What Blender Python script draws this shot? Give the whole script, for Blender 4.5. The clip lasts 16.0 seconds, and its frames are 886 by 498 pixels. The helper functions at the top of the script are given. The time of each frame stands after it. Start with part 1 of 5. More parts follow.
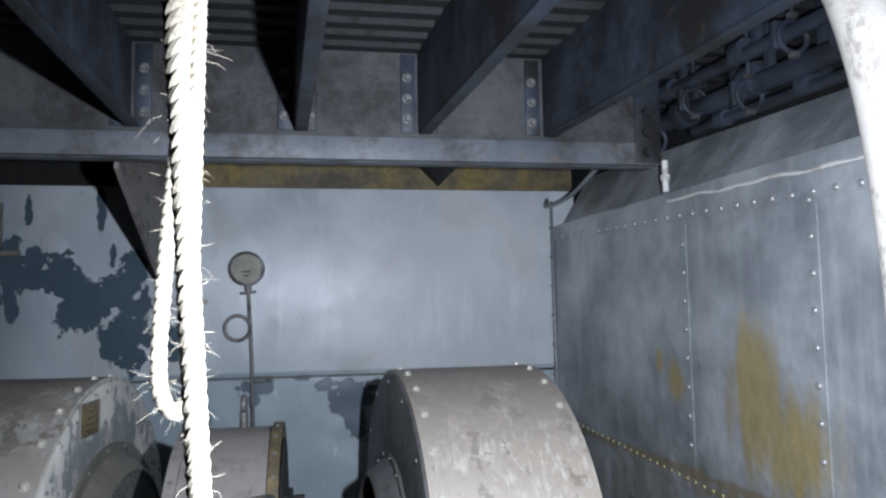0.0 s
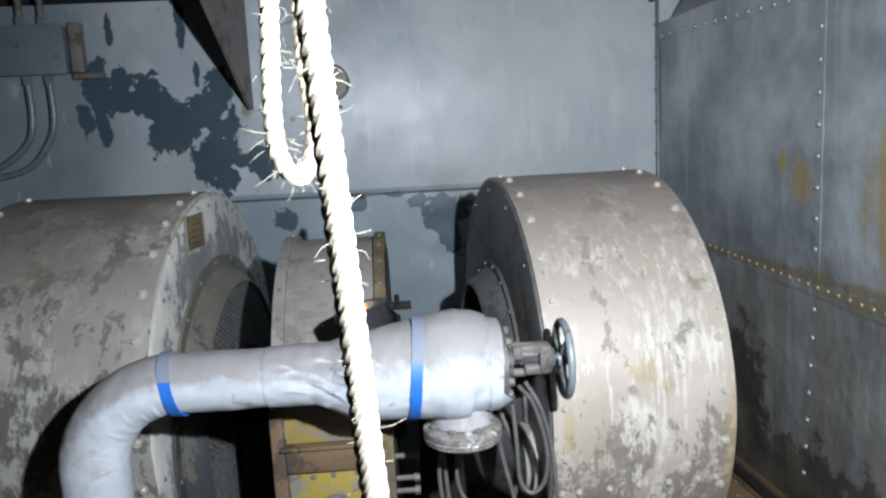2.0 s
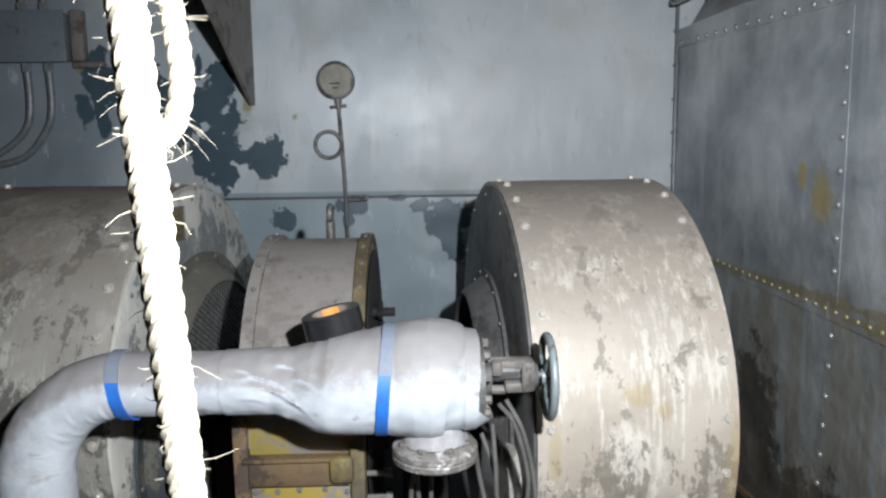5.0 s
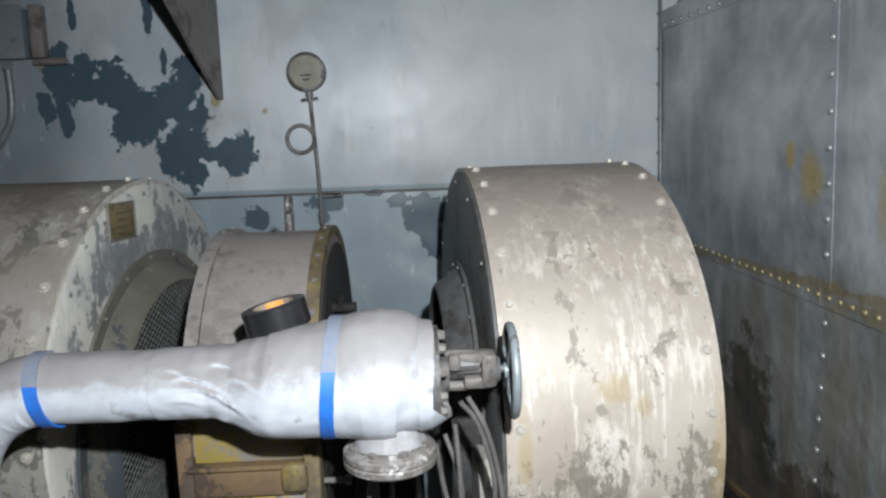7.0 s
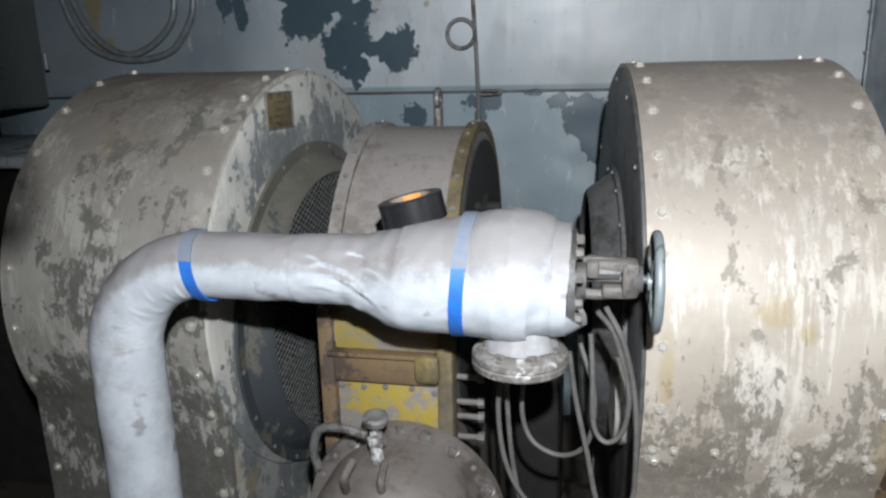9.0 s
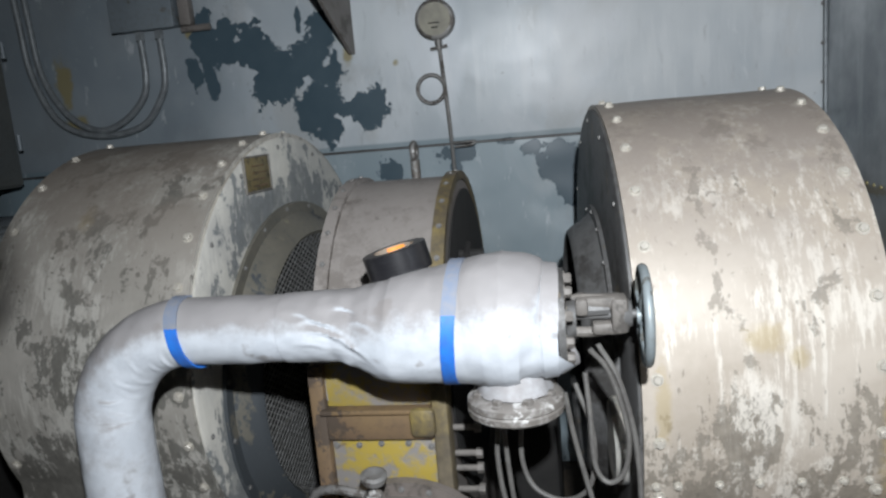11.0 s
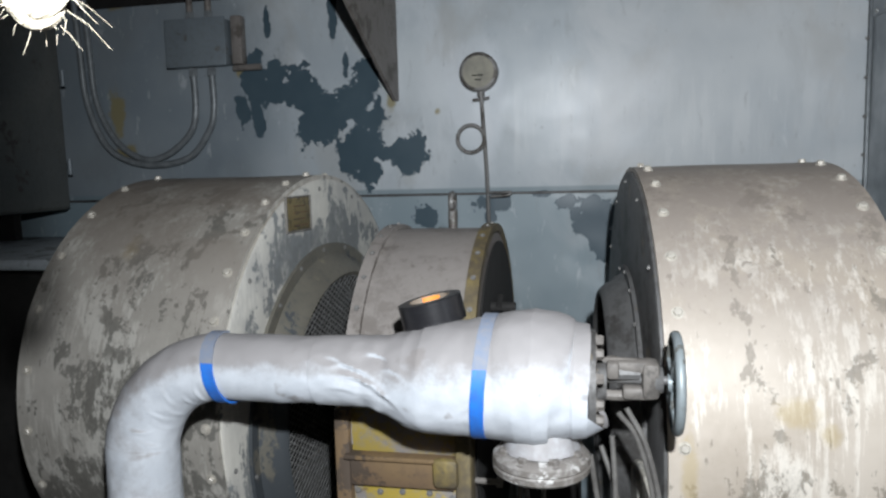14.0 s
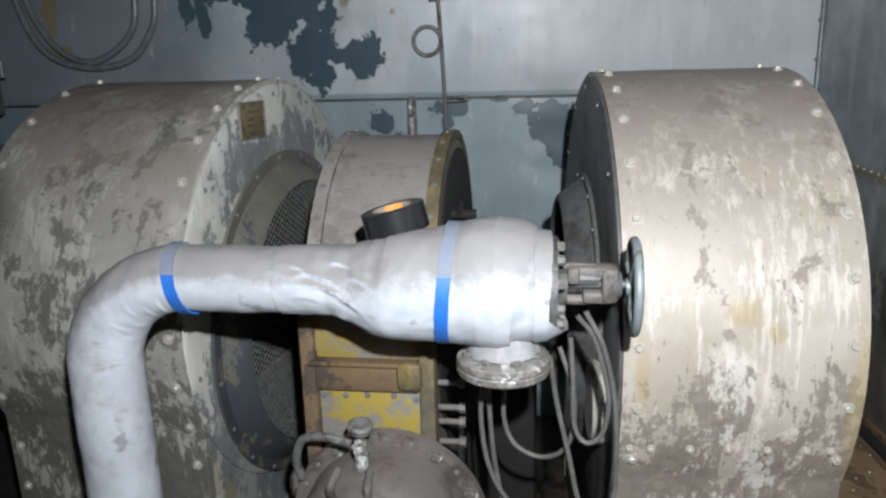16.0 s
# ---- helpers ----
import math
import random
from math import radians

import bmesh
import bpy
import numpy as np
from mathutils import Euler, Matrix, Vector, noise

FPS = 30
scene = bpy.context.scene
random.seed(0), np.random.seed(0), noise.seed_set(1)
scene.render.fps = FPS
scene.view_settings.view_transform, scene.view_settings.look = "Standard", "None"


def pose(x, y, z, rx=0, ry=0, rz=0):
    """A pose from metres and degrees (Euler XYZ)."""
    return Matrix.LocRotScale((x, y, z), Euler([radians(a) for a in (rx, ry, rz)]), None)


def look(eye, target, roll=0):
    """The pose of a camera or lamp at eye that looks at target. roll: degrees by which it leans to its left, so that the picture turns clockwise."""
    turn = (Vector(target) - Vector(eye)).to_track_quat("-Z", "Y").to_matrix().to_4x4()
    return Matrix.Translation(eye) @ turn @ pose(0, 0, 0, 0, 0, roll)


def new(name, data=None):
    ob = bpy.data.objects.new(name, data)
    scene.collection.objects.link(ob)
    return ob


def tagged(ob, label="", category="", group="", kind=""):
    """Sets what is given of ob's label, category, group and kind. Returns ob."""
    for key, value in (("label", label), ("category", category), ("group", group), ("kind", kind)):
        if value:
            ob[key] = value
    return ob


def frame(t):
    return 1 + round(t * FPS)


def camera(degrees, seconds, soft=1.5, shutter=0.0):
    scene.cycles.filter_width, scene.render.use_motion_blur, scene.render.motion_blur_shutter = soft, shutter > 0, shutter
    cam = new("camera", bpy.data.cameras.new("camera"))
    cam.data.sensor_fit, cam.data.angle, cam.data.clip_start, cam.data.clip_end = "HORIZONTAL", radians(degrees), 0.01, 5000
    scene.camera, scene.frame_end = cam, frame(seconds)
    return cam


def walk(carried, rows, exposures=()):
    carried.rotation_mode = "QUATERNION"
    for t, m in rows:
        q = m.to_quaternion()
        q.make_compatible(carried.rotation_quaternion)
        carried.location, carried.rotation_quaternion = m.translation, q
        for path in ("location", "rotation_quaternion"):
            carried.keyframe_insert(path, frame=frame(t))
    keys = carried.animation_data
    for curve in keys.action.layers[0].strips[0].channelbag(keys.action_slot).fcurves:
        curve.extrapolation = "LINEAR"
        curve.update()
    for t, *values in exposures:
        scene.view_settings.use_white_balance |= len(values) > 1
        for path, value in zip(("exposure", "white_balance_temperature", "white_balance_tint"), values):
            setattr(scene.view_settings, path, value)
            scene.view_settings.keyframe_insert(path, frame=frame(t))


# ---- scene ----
cam = camera(62.8, 16.0, soft=2.5)
PATH = [
    (0, (0.0, 0.0, 1.4), (0.348, 1.963, 1.564), -1.0),
    (0.5, (-0.004, 0.023, 1.378), (0.204, 2.011, 1.453), 0.0),
    (1, (-0.012, 0.051, 1.348), (0.123, 2.047, 1.346), -0.7),
    (1.5, (-0.029, 0.081, 1.314), (0.074, 2.054, 1.005), 0.2),
    (2, (-0.054, 0.141, 1.327), (0.066, 2.115, 1.029), -2.9),
    (2.5, (-0.043, 0.174, 1.294), (0.072, 2.138, 0.935), -1.5),
    (3, (-0.004, 0.194, 1.277), (0.103, 2.136, 0.813), -2.9),
    (3.5, (0.013, 0.166, 1.282), (0.093, 2.099, 0.776), -2.0),
    (4, (0.02, 0.178, 1.283), (0.045, 2.124, 0.82), -0.9),
    (4.5, (0.027, 0.222, 1.291), (0.082, 2.202, 1.013), -0.6),
    (7, (0.138, 0.371, 1.232), (0.196, 2.355, 0.98), -2.1),
    (7.5, (0.155, 0.415, 1.209), (0.117, 2.399, 0.964), -6.9),
    (8, (0.143, 0.41, 1.229), (-0.025, 2.37, 0.868), -3.1),
    (8.5, (0.135, 0.432, 1.212), (-0.074, 2.378, 0.801), -3.5),
    (9, (0.181, 0.437, 1.202), (-0.212, 2.336, 0.713), -1.3),
    (11.5, (0.167, 0.429, 1.191), (-0.163, 2.376, 0.875), -5.3),
    (12, (0.155, 0.413, 1.209), (-0.141, 2.368, 0.904), -3.5),
    (12.5, (0.155, 0.411, 1.216), (-0.137, 2.372, 0.954), -1.3),
    (13, (0.18, 0.388, 1.21), (-0.262, 2.328, 1.008), -1.9),
    (13.5, (0.17, 0.4, 1.212), (-0.259, 2.342, 0.998), -1.8),
    (14, (0.16, 0.41, 1.215), (-0.25, 2.354, 0.989), -1.6),
    (14.5, (0.153, 0.409, 1.213), (-0.24, 2.349, 0.926), -2.0),
    (15, (0.15, 0.405, 1.218), (-0.155, 2.327, 0.756), -2.1),
    (15.5, (0.148, 0.404, 1.22), (-0.139, 2.325, 0.744), -1.4),
    (16, (0.141, 0.411, 1.22), (-0.141, 2.331, 0.735), -1.5),
]
walk(cam, [(t, look(eye, target, roll)) for t, eye, target, roll in PATH], [(0, -0.15, 5950, 12), (1, -0.05, 6000, 11), (2.5, 0, 6300, 10), (4, 0, 6500, 10), (16, 0, 6500, 10)])

# ---- light ----
world = bpy.data.worlds.new("world")
world.use_nodes = True
world.node_tree.nodes["Background"].inputs[0].default_value = (0.5, 0.55, 0.6, 1)
world.node_tree.nodes["Background"].inputs[1].default_value = 0.01
scene.world = world
torch = bpy.data.lights.new("torch", "SPOT")
torch.energy, torch.color, torch.shadow_soft_size = 218, (0.91, 0.955, 1.0), 0.02
torch.spot_size, torch.spot_blend = radians(158), 1.0
torch_ob = new("torch", torch)
torch_ob.matrix_basis = look((0.26, 0.34, 1.48), (0.45, 2.3, 0.95))


# ---- materials ----
def material(name, roughness=0.6, metallic=0.0):
    m = bpy.data.materials.new(name)
    m.use_nodes = True
    b = m.node_tree.nodes["Principled BSDF"]
    b.inputs["Roughness"].default_value, b.inputs["Metallic"].default_value = roughness, metallic
    return m, m.node_tree, b


def put(nt, socket, v):
    if hasattr(v, "is_linked"):
        nt.links.new(v, socket)
    elif isinstance(v, tuple):
        socket.default_value = (*v, 1) if len(v) == 3 and len(socket.default_value) == 4 else v
    else:
        socket.default_value = v


def place(nt, scale=(1, 1, 1), offset=(0, 0, 0)):
    tc, mp = nt.nodes.new("ShaderNodeTexCoord"), nt.nodes.new("ShaderNodeMapping")
    nt.links.new(tc.outputs["Object"], mp.inputs[0])
    mp.inputs["Scale"].default_value, mp.inputs["Location"].default_value = scale, offset
    return mp.outputs[0]


def grain(nt, vec, scale, detail=5.0, rough=0.6, bend=0.0):
    n = nt.nodes.new("ShaderNodeTexNoise")
    nt.links.new(vec, n.inputs["Vector"])
    n.inputs["Scale"].default_value, n.inputs["Detail"].default_value = scale, detail
    n.inputs["Roughness"].default_value, n.inputs["Distortion"].default_value = rough, bend
    return n.outputs["Fac"]


def calc(nt, op, a, b=0.0, clamp=False):
    n = nt.nodes.new("ShaderNodeMath")
    n.operation, n.use_clamp = op, clamp
    put(nt, n.inputs[0], a), put(nt, n.inputs[1], b)
    return n.outputs[0]


def ease(nt, v, lo, hi):
    n = nt.nodes.new("ShaderNodeMapRange")
    n.interpolation_type = "SMOOTHSTEP"
    put(nt, n.inputs[0], v)
    n.inputs[1].default_value, n.inputs[2].default_value = lo, hi
    return n.outputs[0]


def blend(nt, fac, a, b):
    n = nt.nodes.new("ShaderNodeMix")
    n.data_type = "RGBA"
    put(nt, n.inputs[0], fac), put(nt, n.inputs[6], a), put(nt, n.inputs[7], b)
    return n.outputs[2]


def relief(nt, b, height, strength=0.3, distance=0.004):
    n = nt.nodes.new("ShaderNodeBump")
    n.inputs["Strength"].default_value, n.inputs["Distance"].default_value = strength, distance
    nt.links.new(height, n.inputs["Height"])
    nt.links.new(n.outputs[0], b.inputs["Normal"])


def islands(nt, vec, spots):
    """Highest of a few soft spots (x, y, z, radii) in the object's own metres: where paint has come off."""
    best = -2.0
    for x, y, z, rx, ry, rz in spots:
        s = nt.nodes.new("ShaderNodeVectorMath")
        s.operation = "SUBTRACT"
        nt.links.new(vec, s.inputs[0])
        s.inputs[1].default_value = (x, y, z)
        d = nt.nodes.new("ShaderNodeVectorMath")
        d.operation = "DIVIDE"
        nt.links.new(s.outputs[0], d.inputs[0])
        d.inputs[1].default_value = (rx, ry, rz)
        e = nt.nodes.new("ShaderNodeVectorMath")
        e.operation = "LENGTH"
        nt.links.new(d.outputs[0], e.inputs[0])
        best = calc(nt, "MAXIMUM", best, calc(nt, "SUBTRACT", 1.0, e.outputs["Value"]))
    return best


def upward(nt):
    g, sp = nt.nodes.new("ShaderNodeNewGeometry"), nt.nodes.new("ShaderNodeSeparateXYZ")
    nt.links.new(g.outputs["Normal"], sp.inputs[0])
    return sp.outputs[2]


def worn(name, paint, paint2, under, cover=0.5, scale=(1, 1, 1), size=6.0, roughness=0.5, metallic=0.0, dust=None, dusty=0.5, offset=(0, 0, 0), rust=None, low=None, streak=0.0, pale=(0.7, 0.67, 0.62), soft=0.03):
    """Old paint in two tones that has flaked off to what lies under it, with settled dust on what faces up."""
    m, nt, b = material(name, roughness, metallic)
    v = place(nt, scale, offset)
    o = place(nt)
    big, fine = grain(nt, v, size, 6, 0.65, 0.3), grain(nt, v, size * 7, 4, 0.7)
    tone = grain(nt, o, 3.0, 3)
    mask = calc(nt, "ADD", big, calc(nt, "MULTIPLY", fine, 0.32))
    if low:
        sp = nt.nodes.new("ShaderNodeSeparateXYZ")
        nt.links.new(o, sp.inputs[0])
        mask = calc(nt, "SUBTRACT", mask, calc(nt, "MULTIPLY", calc(nt, "SUBTRACT", ease(nt, sp.outputs[2], *low[:2]), 0.5), low[2]))
    flaked = ease(nt, mask, 0.917 - soft - cover * 0.5, 0.917 + soft - cover * 0.5)
    col = blend(nt, ease(nt, tone, 0.35, 0.68), paint, paint2)
    col = blend(nt, calc(nt, "MULTIPLY", ease(nt, grain(nt, o, 55, 3), 0.45, 0.75), 0.35), col, under)
    col = blend(nt, flaked, col, under)
    if streak:
        lines = grain(nt, place(nt, (30, 30, 2.2), offset), 1.3, 6, 0.7)
        col = blend(nt, calc(nt, "MULTIPLY", ease(nt, lines, 0.5, 0.62), streak), col, pale)
        nicks = grain(nt, place(nt, (70, 50, 9), offset), 1.0, 4, 0.6)
        col = blend(nt, calc(nt, "MULTIPLY", ease(nt, nicks, 0.64, 0.68), 0.8), col, under)
    if rust:
        col = blend(nt, ease(nt, grain(nt, o, 11, 5, 0.7), 0.62, 0.7), col, rust)
    if dust:
        up = calc(nt, "MULTIPLY", ease(nt, upward(nt), 0.15, 0.95), dusty)
        col = blend(nt, calc(nt, "MULTIPLY", up, ease(nt, grain(nt, o, 9, 4), 0.25, 0.6)), col, dust)
    put(nt, b.inputs["Base Color"], col)
    put(nt, b.inputs["Roughness"], calc(nt, "ADD", roughness - 0.1, calc(nt, "MULTIPLY", fine, 0.25)))
    relief(nt, b, calc(nt, "SUBTRACT", calc(nt, "MULTIPLY", fine, 0.3), flaked), 0.35, 0.002)
    return m


def plain(name, col, col2=None, roughness=0.6, metallic=0.0, size=25.0, bump=0.2, scale=(1, 1, 1)):
    m, nt, b = material(name, roughness, metallic)
    n = grain(nt, place(nt, scale), size, 5, 0.65)
    put(nt, b.inputs["Base Color"], blend(nt, ease(nt, n, 0.3, 0.72), col, col2 or tuple(c * 0.6 for c in col)))
    relief(nt, b, n, bump, 0.002)
    return m


def wall_paint():
    """Pale blue-grey paint over dark slate, which shows where the paint came off."""
    m, nt, b = material("blue_grey_wall_paint", 0.45)
    o = place(nt)
    warp, tone, fine = grain(nt, o, 11, 6, 0.62), grain(nt, o, 1.7, 4, 0.55), grain(nt, o, 60, 4)
    col = blend(nt, ease(nt, tone, 0.35, 0.65), (0.46, 0.515, 0.555), (0.6, 0.645, 0.67))
    cloud = grain(nt, place(nt, (1, 1, 0.7), (7, 0, 3)), 3.6, 5, 0.55, 0.5)
    col = blend(nt, calc(nt, "MULTIPLY", ease(nt, cloud, 0.48, 0.68), 0.6), col, (0.68, 0.72, 0.75))
    warm = grain(nt, place(nt, (1, 1, 0.8), (3, 8, 1)), 2.6, 6, 0.62, 0.4)
    col = blend(nt, calc(nt, "MULTIPLY", ease(nt, warm, 0.5, 0.68), 0.55), col, (0.45, 0.455, 0.44))
    smear = grain(nt, place(nt, (5, 5, 1.6), (1, 2, 8)), 1.3, 5, 0.6, 0.6)
    col = blend(nt, calc(nt, "MULTIPLY", ease(nt, smear, 0.55, 0.72), 0.4), col, (0.33, 0.36, 0.375))
    pale = islands(nt, o, [(-0.31, 3.49, 1.5, 0.16, 9, 0.34), (0.2, 3.49, 1.4, 0.35, 9, 0.3)])
    pale = calc(nt, "ADD", pale, calc(nt, "MULTIPLY", calc(nt, "SUBTRACT", cloud, 0.5), 1.2))
    col = blend(nt, calc(nt, "MULTIPLY", ease(nt, pale, 0.1, 0.5), 0.5), col, (0.72, 0.765, 0.81))
    # Left end darkened in the paint, in place of the torch's falloff.
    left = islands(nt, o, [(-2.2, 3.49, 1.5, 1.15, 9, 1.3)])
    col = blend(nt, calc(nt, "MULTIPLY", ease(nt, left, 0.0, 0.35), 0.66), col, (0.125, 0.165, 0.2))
    sp = nt.nodes.new("ShaderNodeSeparateXYZ")
    nt.links.new(o, sp.inputs[0])
    lower = ease(nt, sp.outputs[2], 1.125, 1.115)
    col = blend(nt, calc(nt, "MULTIPLY", lower, 0.68), col, (0.2, 0.275, 0.31))
    run = grain(nt, place(nt, (17, 17, 1.5), (2, 6, 4)), 1.0, 5, 0.6)
    foot = islands(nt, o, [(0.2, 3.49, 1.38, 1.2, 9, 0.25)])
    col = blend(nt, calc(nt, "MULTIPLY", calc(nt, "MULTIPLY", ease(nt, run, 0.5, 0.66), ease(nt, foot, 0.0, 0.6)), 0.45), col, (0.74, 0.77, 0.785))
    speck = ease(nt, grain(nt, place(nt, (1, 1, 0.8), (9, 1, 2)), 26, 4, 0.6), 0.68, 0.74)
    col = blend(nt, calc(nt, "MULTIPLY", speck, 0.5), col, (0.25, 0.27, 0.28))
    scratch = grain(nt, place(nt, (20, 20, 6), (5, 3, 7)), 1.0, 6, 0.75, 0.4)
    col = blend(nt, calc(nt, "MULTIPLY", ease(nt, scratch, 0.6, 0.66), 0.32), col, (0.3, 0.325, 0.34))
    col = blend(nt, calc(nt, "MULTIPLY", ease(nt, scratch, 0.4, 0.34), 0.35), col, (0.76, 0.79, 0.81))
    grey = calc(nt, "ADD", islands(nt, o, [(0.75, 3.49, 1.5, 0.95, 9, 0.8)]), calc(nt, "MULTIPLY", calc(nt, "SUBTRACT", cloud, 0.5), 1.5))
    col = blend(nt, calc(nt, "MULTIPLY", ease(nt, grey, 0.0, 0.6), 0.38), col, (0.7, 0.7, 0.695))
    # Long scuffs high up and rusty yellow stains by the conduits and the bracket.
    scuff = islands(nt, o, [(0.79, 3.49, 1.42, 0.03, 9, 0.1), (0.74, 3.49, 1.45, 0.02, 9, 0.08), (0.93, 3.49, 1.3, 0.03, 9, 0.06)])
    scuff = calc(nt, "ADD", scuff, calc(nt, "MULTIPLY", calc(nt, "SUBTRACT", smear, 0.5), 4.0))
    col = blend(nt, calc(nt, "MULTIPLY", ease(nt, scuff, 0.2, 0.9), 0.5), col, (0.27, 0.28, 0.28))
    ochre = islands(nt, o, [(-2.04, 3.49, 1.5, 0.07, 9, 0.2), (-2.0, 3.49, 1.33, 0.1, 9, 0.06), (-2.0, 3.49, 2.0, 0.1, 9, 0.06), (-0.7, 3.49, 1.5, 0.04, 9, 0.06), (-0.5, 3.49, 1.45, 0.03, 9, 0.03), (-1.39, 3.49, 1.66, 0.06, 9, 0.04)])
    ochre = calc(nt, "ADD", ochre, calc(nt, "MULTIPLY", calc(nt, "SUBTRACT", warp, 0.5), 1.6))
    col = blend(nt, calc(nt, "MULTIPLY", ease(nt, ochre, 0.3, 0.7), 0.75), col, (0.3, 0.24, 0.08))
    spots = [(-1.33, 3.49, 1.62, 0.075, 9, 0.15), (-1.4, 3.49, 1.5, 0.045, 9, 0.09), (-1.32, 3.49, 1.425, 0.035, 9, 0.08), (-1.23, 3.49, 1.64, 0.05, 9, 0.11), (-1.22, 3.49, 1.57, 0.09, 9, 0.06),
             (-1.11, 3.49, 1.55, 0.1, 9, 0.12), (-1.08, 3.49, 1.43, 0.08, 9, 0.11), (-0.97, 3.49, 1.44, 0.17, 9, 0.11), (-0.85, 3.49, 1.5, 0.12, 9, 0.16), (-0.8, 3.49, 1.6, 0.07, 9, 0.11),
             (-0.85, 3.49, 1.32, 0.12, 9, 0.15), (-0.8, 3.49, 1.2, 0.07, 9, 0.08), (-0.91, 3.49, 1.25, 0.05, 9, 0.07), (-0.63, 3.49, 1.26, 0.095, 9, 0.08), (-0.59, 3.49, 1.32, 0.045, 9, 0.07),
             (-0.73, 3.49, 1.27, 0.06, 9, 0.035), (-0.955, 3.49, 1.88, 0.022, 9, 0.12), (-1.26, 3.49, 1.88, 0.018, 9, 0.1), (-0.9, 3.49, 1.66, 0.016, 9, 0.08),
             (-0.57, 3.49, 1.01, 0.06, 9, 0.075), (-0.27, 3.49, 1.05, 0.09, 9, 0.045), (-0.28, 3.49, 1.0, 0.04, 9, 0.05), (-0.06, 3.49, 1.085, 0.06, 9, 0.025),
             (0.03, 3.49, 1.05, 0.06, 9, 0.04), (0.17, 3.49, 1.0, 0.13, 9, 0.08), (0.14, 3.49, 0.94, 0.11, 9, 0.05), (0.19, 3.49, 0.87, 0.07, 9, 0.09)]
    bare = calc(nt, "ADD", islands(nt, o, spots), calc(nt, "MULTIPLY", calc(nt, "SUBTRACT", warp, 0.5), 2.4))
    bare = calc(nt, "ADD", bare, calc(nt, "MULTIPLY", calc(nt, "SUBTRACT", grain(nt, o, 34, 5, 0.65), 0.5), 0.9))
    bare = ease(nt, bare, 0.14, 0.2)
    flecks = ease(nt, grain(nt, o, 16, 6, 0.7), 0.715, 0.73)
    bare = calc(nt, "MAXIMUM", bare, flecks)
    slate = blend(nt, grain(nt, o, 7, 5, 0.6), (0.05, 0.085, 0.112), (0.09, 0.132, 0.16))
    col = blend(nt, bare, col, slate)
    put(nt, b.inputs["Base Color"], col)
    put(nt, b.inputs["Roughness"], calc(nt, "ADD", 0.25, calc(nt, "MULTIPLY", tone, 0.25)))
    relief(nt, b, calc(nt, "SUBTRACT", calc(nt, "MULTIPLY", grain(nt, o, 2.4, 2, 0.45, 0.2), 5.0), calc(nt, "MULTIPLY", bare, 0.3)), 0.4, 0.012)
    return m


def side_paint():
    """Dark grey glossy plate paint with ochre primer patches and black grime low down."""
    m, nt, b = material("grey_plate_paint", 0.34, 0.32)
    o = place(nt)
    warp, tone, fine = grain(nt, o, 12, 6, 0.65), grain(nt, o, 2.4, 4), grain(nt, o, 70, 4)
    run = grain(nt, place(nt, (14, 14, 1.2)), 1.0, 5, 0.6)
    col = blend(nt, ease(nt, tone, 0.33, 0.68), (0.23, 0.252, 0.27), (0.5, 0.525, 0.54))
    col = blend(nt, calc(nt, "MULTIPLY", ease(nt, run, 0.5, 0.75), 0.4), col, (0.56, 0.585, 0.6))
    spots = [(1.28, 1.97, 1.12, 0.3, 0.2, 0.32), (1.28, 1.8, 1.0, 0.3, 0.22, 0.26), (1.24, 2.38, 1.13, 0.3, 0.09, 0.13), (1.24, 2.5, 1.2, 0.3, 0.04, 0.06)]
    ochre = calc(nt, "ADD", islands(nt, o, spots), calc(nt, "MULTIPLY", calc(nt, "SUBTRACT", run, 0.5), 1.6))
    col = blend(nt, calc(nt, "MULTIPLY", ease(nt, ochre, 0.15, 0.7), 0.8), col, blend(nt, warp, (0.36, 0.27, 0.08), (0.47, 0.36, 0.15)))
    stain = islands(nt, o, [(1.24, 2.2, 0.2, 0.6, 1.6, 0.75)])
    col = blend(nt, calc(nt, "MULTIPLY", calc(nt, "MULTIPLY", ease(nt, stain, 0.0, 0.2), ease(nt, run, 0.3, 0.6)), 0.6), col, (0.2, 0.175, 0.115))
    low = [(1.24, 2.3, 0.0, 0.4, 2.2, 0.42), (1.27, 1.6, 0.1, 0.4, 0.5, 0.5), (1.22, 2.75, 0.3, 0.4, 0.25, 0.5)]
    grime = calc(nt, "ADD", islands(nt, o, low), calc(nt, "MULTIPLY", calc(nt, "SUBTRACT", warp, 0.5), 1.8))
    col = blend(nt, calc(nt, "MULTIPLY", ease(nt, grime, 0.25, 0.5), 0.75), col, blend(nt, ease(nt, tone, 0.4, 0.6), (0.03, 0.027, 0.024), (0.1, 0.075, 0.04)))
    seam = [(1.24, 2.4, 0.835, 0.4, 3.0, 0.034), (1.27, 2.0, 0.8, 0.4, 0.6, 0.055)]
    rust = calc(nt, "ADD", islands(nt, o, seam), calc(nt, "MULTIPLY", calc(nt, "SUBTRACT", grain(nt, o, 22, 5), 0.5), 1.8))
    col = blend(nt, calc(nt, "MULTIPLY", ease(nt, rust, 0.35, 0.7), 0.6), col, (0.25, 0.19, 0.08))
    put(nt, b.inputs["Base Color"], col)
    put(nt, b.inputs["Roughness"], calc(nt, "ADD", 0.3, calc(nt, "MULTIPLY", warp, 0.2)))
    relief(nt, b, calc(nt, "ADD", calc(nt, "MULTIPLY", tone, 4.0), calc(nt, "MULTIPLY", fine, 0.2)), 0.6, 0.012)
    return m


